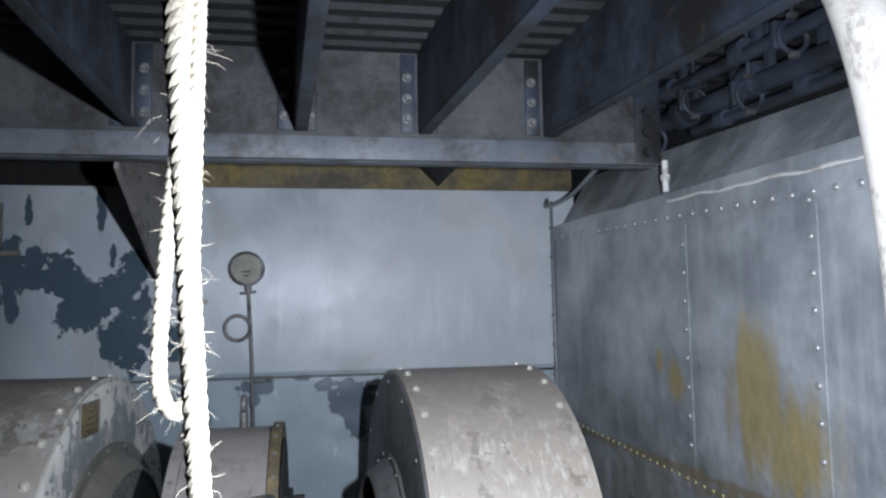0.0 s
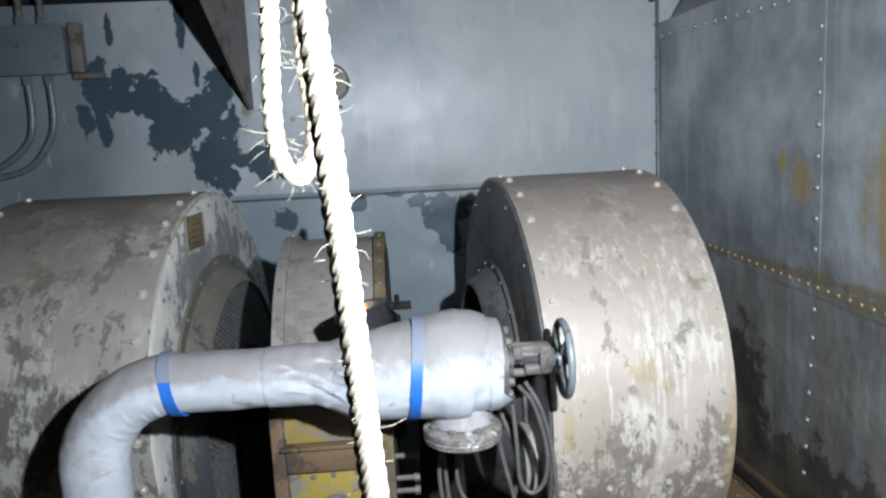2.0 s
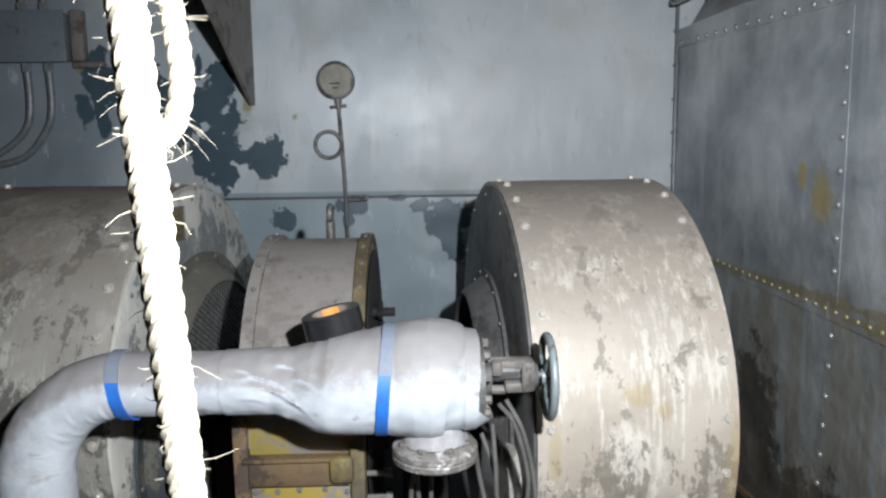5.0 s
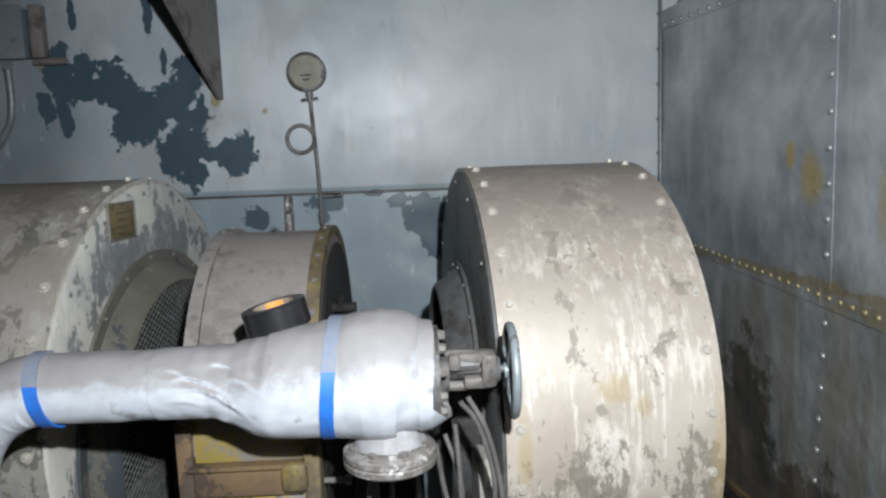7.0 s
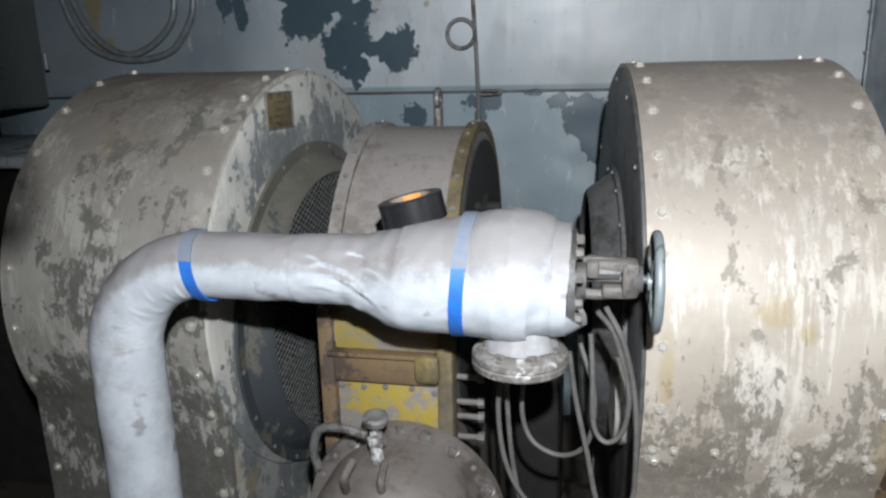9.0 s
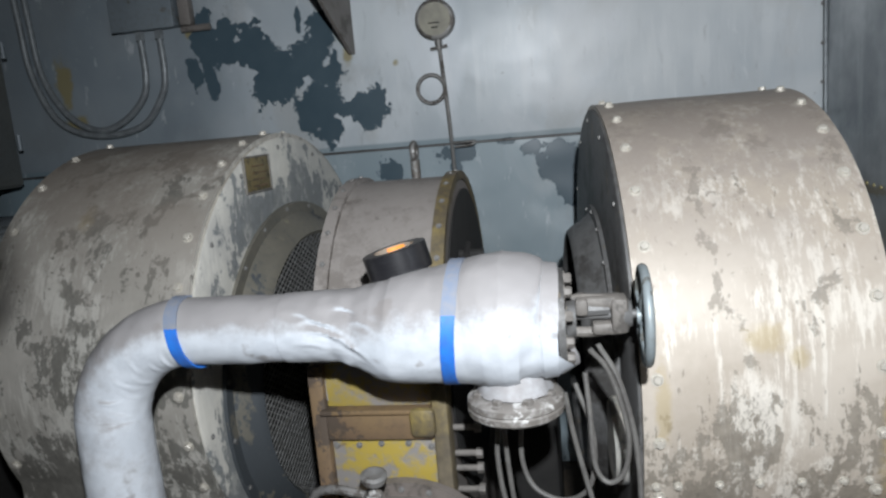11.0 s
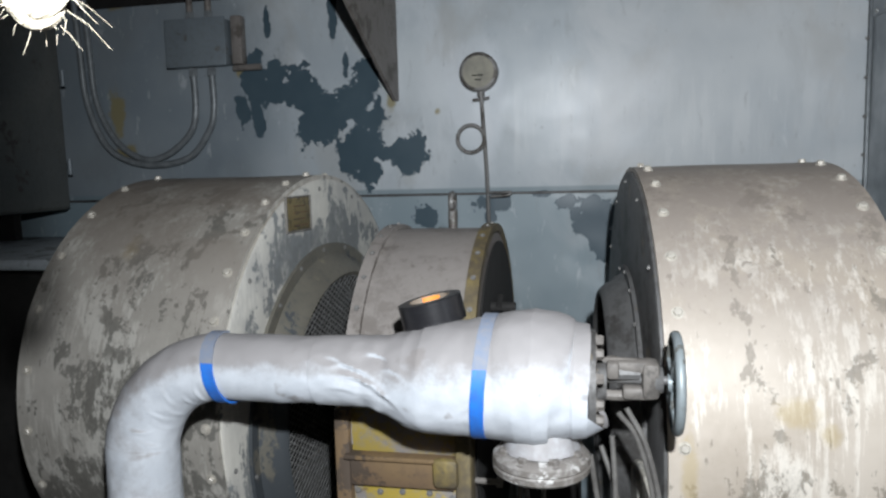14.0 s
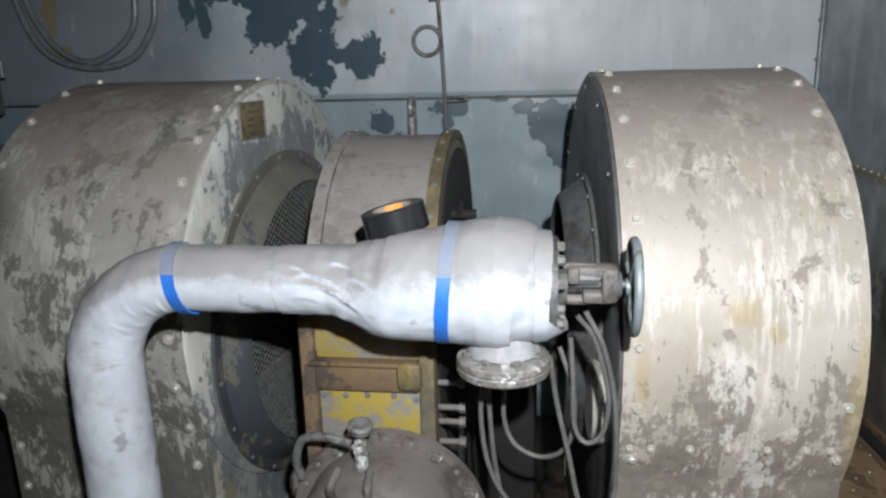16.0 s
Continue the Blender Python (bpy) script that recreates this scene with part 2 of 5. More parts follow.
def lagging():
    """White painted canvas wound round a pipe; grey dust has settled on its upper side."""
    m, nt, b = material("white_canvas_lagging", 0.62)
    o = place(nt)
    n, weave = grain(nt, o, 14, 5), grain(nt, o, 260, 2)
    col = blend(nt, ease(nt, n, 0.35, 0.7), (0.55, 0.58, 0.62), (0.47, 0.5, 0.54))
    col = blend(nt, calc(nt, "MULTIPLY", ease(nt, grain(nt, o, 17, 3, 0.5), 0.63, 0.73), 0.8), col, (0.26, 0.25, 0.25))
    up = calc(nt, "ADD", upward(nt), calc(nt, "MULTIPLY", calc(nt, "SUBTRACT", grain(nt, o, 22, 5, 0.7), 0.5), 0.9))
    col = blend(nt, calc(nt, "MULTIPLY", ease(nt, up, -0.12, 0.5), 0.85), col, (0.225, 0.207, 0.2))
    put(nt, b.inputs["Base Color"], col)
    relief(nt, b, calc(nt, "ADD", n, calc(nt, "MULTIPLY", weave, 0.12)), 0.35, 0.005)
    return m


def drum_paint(name, base, base2, pale, bare, dust, scrape, blotch, zones, stains, offset, keep=0.8):
    """Old casing paint: two tones, fine upright scrapes down to a pale coat, ragged bare blotches that
    gather in the given zones, ochre stains, and dust settled on what faces up."""
    m, nt, b = material(name, 0.5, 0.12)
    o = place(nt)
    tone, fine = grain(nt, place(nt, (1, 1, 1), offset), 5, 5, 0.6), grain(nt, place(nt, (1, 1, 1), offset), 42, 5, 0.7)
    col = blend(nt, ease(nt, tone, 0.35, 0.66), base, base2)
    patch = grain(nt, place(nt, (1.3, 1.3, 0.9), offset), 4.2, 6, 0.66, 0.3)
    line = grain(nt, place(nt, (60, 30, 5), offset), 1.0, 6, 0.72)
    rub = calc(nt, "ADD", calc(nt, "MULTIPLY", line, 0.75), calc(nt, "MULTIPLY", patch, 0.6))
    col = blend(nt, calc(nt, "MULTIPLY", ease(nt, rub, 0.68, 0.8), scrape), col, pale)
    zone = calc(nt, "MULTIPLY", calc(nt, "MAXIMUM", islands(nt, o, zones), 0.0), 0.34)
    chip = calc(nt, "ADD", grain(nt, place(nt, (1.6, 1.6, 1.0), tuple(c + 3.7 for c in offset)), 5.5, 6, 0.66, 0.35), calc(nt, "MULTIPLY", calc(nt, "SUBTRACT", fine, 0.5), 0.35))
    chip = calc(nt, "ADD", calc(nt, "ADD", chip, zone), calc(nt, "MULTIPLY", calc(nt, "SUBTRACT", line, 0.5), 0.28))
    gone = ease(nt, chip, 0.98 - blotch, 1.03 - blotch)
    worn_col = blend(nt, ease(nt, fine, 0.4, 0.65), bare, tuple(c * 1.45 for c in bare))
    col = blend(nt, calc(nt, "MULTIPLY", gone, 0.8), col, worn_col)
    nick = ease(nt, grain(nt, place(nt, (75, 45, 14), offset), 1.0, 4, 0.6), 0.655, 0.69)
    col = blend(nt, calc(nt, "MULTIPLY", nick, 0.7), col, bare)
    left_on = calc(nt, "ADD", calc(nt, "MULTIPLY", grain(nt, place(nt, (34, 26, 15), offset), 1.0, 7, 0.78), 0.7), calc(nt, "MULTIPLY", patch, 0.6))
    chips = calc(nt, "MULTIPLY", ease(nt, left_on, 0.67, 0.74), ease(nt, zone, 0.02, 0.12))
    col = blend(nt, calc(nt, "MULTIPLY", chips, keep), col, pale)
    ochre = calc(nt, "ADD", islands(nt, o, stains), calc(nt, "MULTIPLY", calc(nt, "SUBTRACT", fine, 0.5), 1.2))
    col = blend(nt, calc(nt, "MULTIPLY", ease(nt, ochre, 0.1, 0.7), 0.5), col, (0.4, 0.31, 0.15))
    up = calc(nt, "MULTIPLY", ease(nt, upward(nt), 0.2, 0.9), 0.85)
    col = blend(nt, calc(nt, "MULTIPLY", up, ease(nt, calc(nt, "ADD", tone, calc(nt, "MULTIPLY", fine, 0.3)), 0.42, 0.72)), col, dust)
    put(nt, b.inputs["Base Color"], col)
    put(nt, b.inputs["Roughness"], calc(nt, "ADD", 0.38, calc(nt, "MULTIPLY", fine, 0.3)))
    relief(nt, b, calc(nt, "SUBTRACT", calc(nt, "MULTIPLY", line, 0.4), gone), 0.3, 0.0015)
    return m


WALL, SIDE, LAGGING = wall_paint(), side_paint(), lagging()
DRUM = drum_paint("worn_beige_drum_paint", (0.41, 0.355, 0.295), (0.52, 0.465, 0.4), (0.7, 0.655, 0.585), (0.175, 0.155, 0.127), (0.29, 0.25, 0.22), 0.8, 0.39, [(0.0, -0.6, 0.2, 0.7, 0.9, 0.46), (-0.03, -0.6, 0.5, 0.09, 0.6, 0.2), (-0.12, -0.6, 0.38, 0.14, 0.6, 0.12)], [(0.0, -0.6, 0.73, 0.06, 0.5, 0.045), (0.06, -0.6, 0.69, 0.03, 0.5, 0.03), (-0.2, -0.6, 0.6, 0.025, 0.5, 0.12), (0.23, -0.6, 0.55, 0.03, 0.5, 0.25)], (0, 0, 0))
DRUM_OLD = drum_paint("flaking_olive_drum_paint", (0.35, 0.33, 0.295), (0.46, 0.435, 0.395), (0.6, 0.58, 0.53), (0.105, 0.102, 0.09), (0.23, 0.2, 0.17), 0.7, 0.445, [(0.0, -0.6, 0.2, 0.6, 0.6, 0.45), (0.05, -0.6, 0.65, 0.25, 0.5, 0.16)], [(-0.05, -0.35, 1.02, 0.04, 0.2, 0.05), (0.12, -0.6, 0.6, 0.04, 0.3, 0.1)], (3, 1, 5))
FACE = drum_paint("chipped_cream_face_paint", (0.62, 0.6, 0.54), (0.47, 0.46, 0.43), (0.7, 0.68, 0.62), (0.1, 0.113, 0.122), (0.3, 0.27, 0.22), 0.5, 0.435, [(0.3, -0.2, 0.97, 0.3, 0.17, 0.13), (0.3, -0.28, 0.3, 0.3, 0.36, 0.5), (0.3, 0.1, 1.0, 0.3, 0.2, 0.12)], [(0.3, -0.52, 0.2, 0.3, 0.05, 0.08), (0.3, -0.45, 0.12, 0.3, 0.06, 0.06)], (7, 4, 2), 0.3)
BELL = worn("dusty_olive_bell_paint", (0.125, 0.118, 0.098), (0.17, 0.158, 0.128), (0.06, 0.068, 0.075), 0.46, (3, 3, 2), 4, 0.55, 0.1, rust=(0.26, 0.24, 0.17), low=(0.4, 0.9, 0.2))
FACE_DARK = worn("dark_grey_face_paint", (0.105, 0.105, 0.105), (0.15, 0.148, 0.145), (0.06, 0.057, 0.054), 0.4, (3, 3, 3), 3, 0.5, 0.15, rust=(0.2, 0.16, 0.1), soft=0.09)
CASING = worn("brown_dusty_casing_paint", (0.25, 0.228, 0.212), (0.2, 0.182, 0.168), (0.11, 0.095, 0.082), 0.36, (2, 2, 2), 5, 0.6, 0.1, (0.28, 0.256, 0.238), 0.7, streak=0.12, pale=(0.38, 0.35, 0.33), soft=0.06)
YELLOW = worn("chipped_yellow_paint", (0.35, 0.26, 0.045), (0.29, 0.225, 0.07), (0.215, 0.2, 0.19), 0.52, (1, 1, 1), 6, 0.5, 0.05, rust=(0.12, 0.075, 0.04), soft=0.06)
RUSTY = worn("rusty_brown_steel", (0.13, 0.085, 0.055), (0.19, 0.125, 0.06), (0.075, 0.055, 0.04), 0.45, (1, 1, 1), 9, 0.75, 0.1)
# Floor colour taken down so the unlit depth below stays dark.
SHADED_FLOOR = worn("shade_brown_floor_paint", (0.05, 0.04, 0.032), (0.075, 0.058, 0.042), (0.03, 0.026, 0.022), 0.42, (1, 1, 1), 5, 0.6, 0.0)
HOUSING = worn("dark_brown_housing_paint", (0.16, 0.138, 0.124), (0.13, 0.112, 0.1), (0.07, 0.06, 0.052), 0.38, (2, 2, 2), 5, 0.55, 0.1, (0.2, 0.178, 0.16), 0.6, soft=0.08)
FLOOR = worn("rust_brown_floor_paint", (0.2, 0.125, 0.07), (0.27, 0.18, 0.1), (0.13, 0.085, 0.05), 0.42, (1, 1, 1), 5, 0.7, 0.0)
BEAM = worn("grimy_blue_grey_beam_paint", (0.115, 0.13, 0.15), (0.19, 0.203, 0.22), (0.07, 0.064, 0.06), 0.36, (1, 1, 1), 5, 0.55, 0.1, rust=(0.19, 0.14, 0.09), soft=0.12)
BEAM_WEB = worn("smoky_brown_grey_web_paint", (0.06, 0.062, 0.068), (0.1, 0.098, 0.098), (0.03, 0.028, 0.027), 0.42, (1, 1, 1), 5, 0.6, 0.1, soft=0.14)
# Girder and deck colours carry the loss of light overhead.
GIRDER = worn("shade_dark_girder_paint", (0.022, 0.029, 0.043), (0.052, 0.066, 0.092), (0.016, 0.015, 0.015), 0.46, (1, 1, 1), 4, 0.5, 0.1, rust=(0.05, 0.038, 0.028), soft=0.14)
DECK = worn("shade_black_deck_plate", (0.01, 0.011, 0.012), (0.017, 0.017, 0.019), (0.007, 0.007, 0.006), 0.4, (1, 1, 1), 4, 0.7)
OCHRE = worn("ochre_stained_trim", (0.15, 0.125, 0.085), (0.27, 0.2, 0.05), (0.08, 0.065, 0.045), 0.46, (1, 1, 1), 7, 0.6, soft=0.16)
BOLT = plain("painted_bolt_head", (0.56, 0.53, 0.47), (0.4, 0.37, 0.32), 0.42, 0.15, 90)
WIRE = plain("bare_grey_wire", (0.27, 0.27, 0.265), (0.13, 0.128, 0.12), 0.4, 0.4, 60)
RIVET = plain("painted_rivet_head", (0.42, 0.435, 0.44), (0.27, 0.27, 0.26), 0.35, 0.4, 60)
RIVET_OCHRE = plain("ochre_rivet_head", (0.38, 0.32, 0.14), (0.25, 0.23, 0.18), 0.4, 0.3, 40)
# Grimy steel, blackened further to stand for gaps without light.
DARK = plain("grimy_shaded_black_steel", (0.016, 0.015, 0.014), (0.008, 0.0075, 0.007), 0.85, 0.0, 14)
IRON = worn("old_grey_cast_iron", (0.2, 0.2, 0.195), (0.26, 0.25, 0.24), (0.11, 0.1, 0.09), 0.45, (1, 1, 1), 14, 0.5, 0.4)
YOKE = worn("dusty_brown_yoke_iron", (0.125, 0.115, 0.105), (0.17, 0.155, 0.14), (0.07, 0.064, 0.058), 0.4, (1, 1, 1), 18, 0.6, 0.1, dust=(0.24, 0.22, 0.2), dusty=0.6, soft=0.08)
WHEEL = worn("grey_green_wheel_paint", (0.2, 0.235, 0.25), (0.26, 0.29, 0.3), (0.12, 0.12, 0.11), 0.35, (1, 1, 1), 16, 0.45, 0.2)
SPLASHED = worn("brown_grey_flange_with_white_splashes", (0.105, 0.095, 0.086), (0.155, 0.14, 0.126), (0.58, 0.575, 0.56), 0.38, (1, 1, 1), 17, 0.6, 0.1, dust=(0.4, 0.38, 0.36), dusty=0.2, soft=0.05)
CABLE = plain("grey_cable_sheath", (0.135, 0.13, 0.122), (0.085, 0.08, 0.076), 0.5, 0.0, 40)
CONDUIT = plain("grey_conduit_paint", (0.26, 0.285, 0.3), (0.17, 0.185, 0.195), 0.4, 0.2, 30)
BOX = worn("grey_box_paint", (0.2, 0.235, 0.26), (0.16, 0.19, 0.215), (0.13, 0.13, 0.125), 0.24, (1, 1, 1), 6, 0.45, 0.1)
CABINET = worn("grey_green_cabinet_paint", (0.12, 0.13, 0.128), (0.155, 0.16, 0.15), (0.085, 0.08, 0.07), 0.3, (1, 1, 1), 4, 0.5, 0.1)
ROPE = plain("cream_hemp_rope", (0.54, 0.49, 0.39), (0.42, 0.37, 0.28), 0.9, 0.0, 120, 0.5)
BLUE = plain("blue_masking_tape", (0.02, 0.17, 0.62), (0.03, 0.13, 0.48), 0.5, 0.0, 60, 0.1)
BLUE_DUSTY = plain("dusty_blue_masking_tape", (0.17, 0.21, 0.29), (0.22, 0.23, 0.26), 0.7, 0.0, 60, 0.1)
BLACK = plain("black_duct_tape", (0.012, 0.012, 0.014), (0.02, 0.02, 0.022), 0.3, 0.0, 40, 0.05, (1, 1, 8))
CORE = plain("cardboard_tape_core", (0.3, 0.25, 0.2), (0.22, 0.18, 0.14), 0.8, 0.0, 50)
LABEL = plain("orange_label", (0.85, 0.22, 0.03), (0.8, 0.3, 0.05), 0.5, 0.0, 30)
BRASS = worn("tarnished_brass_plate", (0.24, 0.19, 0.09), (0.3, 0.24, 0.12), (0.12, 0.1, 0.06), 0.4, (1, 1, 1), 30, 0.45, 0.6)
DIAL = plain("yellowed_gauge_glass", (0.42, 0.4, 0.33), (0.3, 0.29, 0.25), 0.2, 0.0, 18, 0.05)
PALE = worn("pale_grey_rail_paint", (0.62, 0.61, 0.58), (0.7, 0.69, 0.66), (0.45, 0.42, 0.38), 0.36, (1, 1, 1), 12, 0.5)
RAIL = worn("dull_grey_rail_paint", (0.15, 0.14, 0.125), (0.19, 0.178, 0.16), (0.1, 0.09, 0.078), 0.36, (1, 1, 1), 12, 0.5, soft=0.08)
BENCH = worn("pale_blue_bench_paint", (0.4, 0.44, 0.47), (0.46, 0.5, 0.53), (0.2, 0.21, 0.21), 0.35, (1, 1, 1), 9, 0.5)


# ---- mesh tools ----
def link(name, me, mat, parent=None, label="", local=False):
    ob = new(name, me)
    if mat and not me.materials:
        me.materials.append(mat)
    if parent:
        ob.parent = parent
        if not local:
            top = parent
            m = Matrix.Identity(4)
            while top:
                m = top.matrix_basis @ m if top.parent is None else m
                top = top.parent
            if parent.parent is None:
                ob.matrix_parent_inverse = m.inverted()
    return tagged(ob, label) if label else ob


def mesh(bm, name, smooth=True, angle=35):
    me = bpy.data.meshes.new(name)
    bmesh.ops.recalc_face_normals(bm, faces=bm.faces)
    if smooth:
        for f in bm.faces:
            f.smooth = True
        for e in bm.edges:
            if len(e.link_faces) == 2 and e.calc_face_angle(0) > radians(angle):
                e.smooth = False
    bm.to_mesh(me)
    bm.free()
    return me


def part(name, bm, mat, parent, label="", local=False, smooth=True):
    return link(name, mesh(bm, name, smooth), mat, parent, label, local)


def thing(name, label, category, at=(0, 0, 0), turn=0.0, group="", kind=""):
    ob = new(name)
    ob.matrix_basis = pose(*at, 0, 0, turn)
    ob.empty_display_size = 0.1
    return tagged(ob, label, category, group, kind)


def single(name, bm, mat, label, category, group="", kind="", smooth=True):
    return tagged(link(name, mesh(bm, name, smooth), mat), label, category, group, kind)


def box(bm, lo, hi, bevel=0.0):
    r = bmesh.ops.create_cube(bm, size=1.0)
    vs = r["verts"]
    for v in vs:
        v.co = Vector([l + (c + 0.5) * (h - l) for c, l, h in zip(v.co, lo, hi)])
    if bevel:
        es = list({e for v in vs for e in v.link_edges})
        bmesh.ops.bevel(bm, geom=es, offset=bevel, segments=2, affect="EDGES", profile=0.5)
    return bm


def basis(axis):
    return Vector(axis).normalized().to_track_quat("Z", "Y").to_matrix().to_4x4()


def turned(bm, profile, at, axis, seg=48, closed=False):
    """A surface of revolution: profile of (distance along the axis, radius)."""
    m = Matrix.Translation(at) @ basis(axis)
    rings = [[bm.verts.new(m @ Vector((r * math.cos(a), r * math.sin(a), h))) for a in (2 * math.pi * k / seg for k in range(seg))] for h, r in profile]
    pairs = list(zip(rings, rings[1:])) + ([(rings[-1], rings[0])] if closed else [])
    for a, b in pairs:
        for k in range(seg):
            bm.faces.new((a[k], a[(k + 1) % seg], b[(k + 1) % seg], b[k]))
    if not closed:
        for ring, (h, r) in ((rings[0], profile[0]), (rings[-1], profile[-1])):
            if r > 1e-4:
                bm.faces.new(ring)
    return bm


def rod(bm, a, b, r, seg=16, r2=None):
    a, b = Vector(a), Vector(b)
    return turned(bm, [(0, r), ((b - a).length, r if r2 is None else r2)], a, b - a, seg)


def smoothed(points, steps=8):
    """A rounded line through the points (Catmull-Rom)."""
    p = [Vector(q) for q in points]
    p = [2 * p[0] - p[1]] + p + [2 * p[-1] - p[-2]]
    out = []
    for a, b, c, d in zip(p, p[1:], p[2:], p[3:]):
        for k in range(steps):
            t = k / steps
            out.append(0.5 * (2 * b + (c - a) * t + (2 * a - 5 * b + 4 * c - d) * t * t + (3 * b - a - 3 * c + d) * t ** 3))
    return out + [p[-2]]


def tube(bm, line, radius, seg=12, cap=True):
    """A round bar along a line; radius is one number or one for each point."""
    line = [Vector(p) for p in line]
    rs = radius if isinstance(radius, list) else [radius] * len(line)
    ref, rings = Vector((0.13, 0.31, 0.94)), []
    for k, p in enumerate(line):
        d = (line[min(k + 1, len(line) - 1)] - line[max(k - 1, 0)]).normalized()
        u = (ref - d * ref.dot(d)).normalized()
        ref, w = u, d.cross(u)
        rings.append([bm.verts.new(p + rs[k] * (math.cos(a) * u + math.sin(a) * w)) for a in (2 * math.pi * j / seg for j in range(seg))])
    for a, b in zip(rings, rings[1:]):
        for k in range(seg):
            bm.faces.new((a[k], a[(k + 1) % seg], b[(k + 1) % seg], b[k]))
    if cap:
        bm.faces.new(rings[0]), bm.faces.new(rings[-1])
    return bm


def hoop(bm, at, axis, big, small, seg=48, seg2=10):
    return turned(bm, [(small * math.sin(a), big + small * math.cos(a)) for a in (2 * math.pi * k / seg2 for k in range(seg2))], at, axis, seg, True)


def bolt_mesh(name, r=0.011, h=0.008, mat=BOLT):
    bm = bmesh.new()
    turned(bm, [(-0.002, r * 1.45), (0.0015, r * 1.45), (0.0015, r)], (0, 0, 0), (0, 0, 1), 12)
    turned(bm, [(0.001, r), (h * 0.8, r), (h, r * 0.8)], (0, 0, 0), (0, 0, 1), 6)
    me = mesh(bm, name)
    me.materials.append(mat)
    return me


def rivet_mesh(name, r, mat):
    bm = bmesh.new()
    turned(bm, [(0, r), (0.25 * r, 0.93 * r), (0.5 * r, 0.66 * r), (0.64 * r, 0.25 * r)], (0, 0, 0), (0, 0, 1), 10)
    me = mesh(bm, name)
    me.materials.append(mat)
    return me


BOLT_ME, LAP_BOLT_ME, SMALL_BOLT_ME = bolt_mesh("bolt", 0.0092, 0.01), bolt_mesh("bolt", 0.0066, 0.008), bolt_mesh("bolt", 0.0048, 0.0045, IRON)
NUT_ME, SPLASHED_NUT_ME, YOKE_NUT_ME = bolt_mesh("nut", 0.011, 0.016, IRON), bolt_mesh("nut", 0.0105, 0.012, SPLASHED), bolt_mesh("nut", 0.0095, 0.013, YOKE)


def stud(me, parent, at, axis, name="bolt", spin=None):
    """A bolt, nut or rivet on a surface, in the parent's own metres."""
    ob = link(name, me, None, parent, local=True)
    ob.matrix_basis = Matrix.Translation(at) @ basis(axis) @ pose(0, 0, 0, 0, 0, random.uniform(0, 60) if spin is None else spin)
    return ob


# ---- structure ----
FOOT = -0.35
SIDE_A, SIDE_ANG = Vector((1.181, 3.492, 0)), radians(-86.8)
SIDE_D = Vector((math.cos(SIDE_ANG), math.sin(SIDE_ANG), 0))
SIDE_N = Vector((-SIDE_D.y, SIDE_D.x, 0)) * -1


def on_side(s, z, out=0.0):
    p = SIDE_A + SIDE_D * s + SIDE_N * out
    return Vector((p.x, p.y, z))


def side_slab(bm, outline, out0, out1):
    """A plate on the side wall from its outline in (along, up)."""
    front = [bm.verts.new(on_side(s, z, out1)) for s, z in outline]
    back = [bm.verts.new(on_side(s, z, out0)) for s, z in outline]
    n = len(outline)
    bm.faces.new(front), bm.faces.new(back[::-1])
    for k in range(n):
        bm.faces.new((front[k], back[k], back[(k + 1) % n], front[(k + 1) % n]))
    return bm


bm = bmesh.new()
box(bm, (-3.3, -1.6, FOOT - 0.08), (1.7, 3.6, FOOT))
single("floor", bm, SHADED_FLOOR, "dark brown steel floor, deep shade put into its colour", "floor", kind="structure")

bm = bmesh.new()
box(bm, (0.82, -1.6, FOOT), (1.7, 3.499, 0.0))
single("ledge", bm, FLOOR, "rust-brown raised steel ledge along the plating", "ledge", kind="structure")
bm = bmesh.new()
box(bm, (-3.3, 3.5, FOOT), (1.3, 3.56, 1.985))
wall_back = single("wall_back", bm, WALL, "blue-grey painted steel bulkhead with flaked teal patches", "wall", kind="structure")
bm = bmesh.new()
box(bm, (-2.42, 3.491, 1.1), (1.17, 3.4995, 1.984), 0.002)
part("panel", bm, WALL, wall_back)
bm = bmesh.new()
box(bm, (-2.42, 3.487, 1.09), (1.17, 3.4995, 1.0995), 0.002)
part("seam_strip", bm, FACE_DARK, wall_back, "dark seam strip between the plates")
bm = bmesh.new()
box(bm, (-0.9, 3.52, 1.99), (1.3, 3.56, 2.12))
part("strip", bm, OCHRE, wall_back, "ochre-stained strip above the plates")
# Black sheet set behind the slot, standing for the dark opening.
bm = bmesh.new()
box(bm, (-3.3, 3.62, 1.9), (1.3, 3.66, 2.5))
single("wall_behind", bm, DARK, "black plate added behind the gap over the bulkhead for its unlit depth", "wall", kind="structure")
bm = bmesh.new()
box(bm, (-3.36, -1.6, FOOT), (-3.3, 3.66, 2.5))
single("wall_left", bm, CABINET, "dark grey painted steel wall", "wall", kind="structure")
bm = bmesh.new()
box(bm, (-3.3, -1.66, FOOT), (1.7, -1.6, 2.5))
single("wall_rear", bm, CABINET, "dark grey painted steel wall", "wall", kind="structure")

# Side wall: a slab with three lapped plates, riveted along their seams.
bm = bmesh.new()
side_slab(bm, [(-0.1, 0), (5.3, 0), (5.3, 1.8), (-0.1, 1.8)], -0.06, -0.012)
wall_side = single("wall_side", bm, SIDE, "dark grey riveted steel plating with ochre primer patches", "wall", kind="structure")


def seam_z(s):
    return 0.888 - 0.055 * s


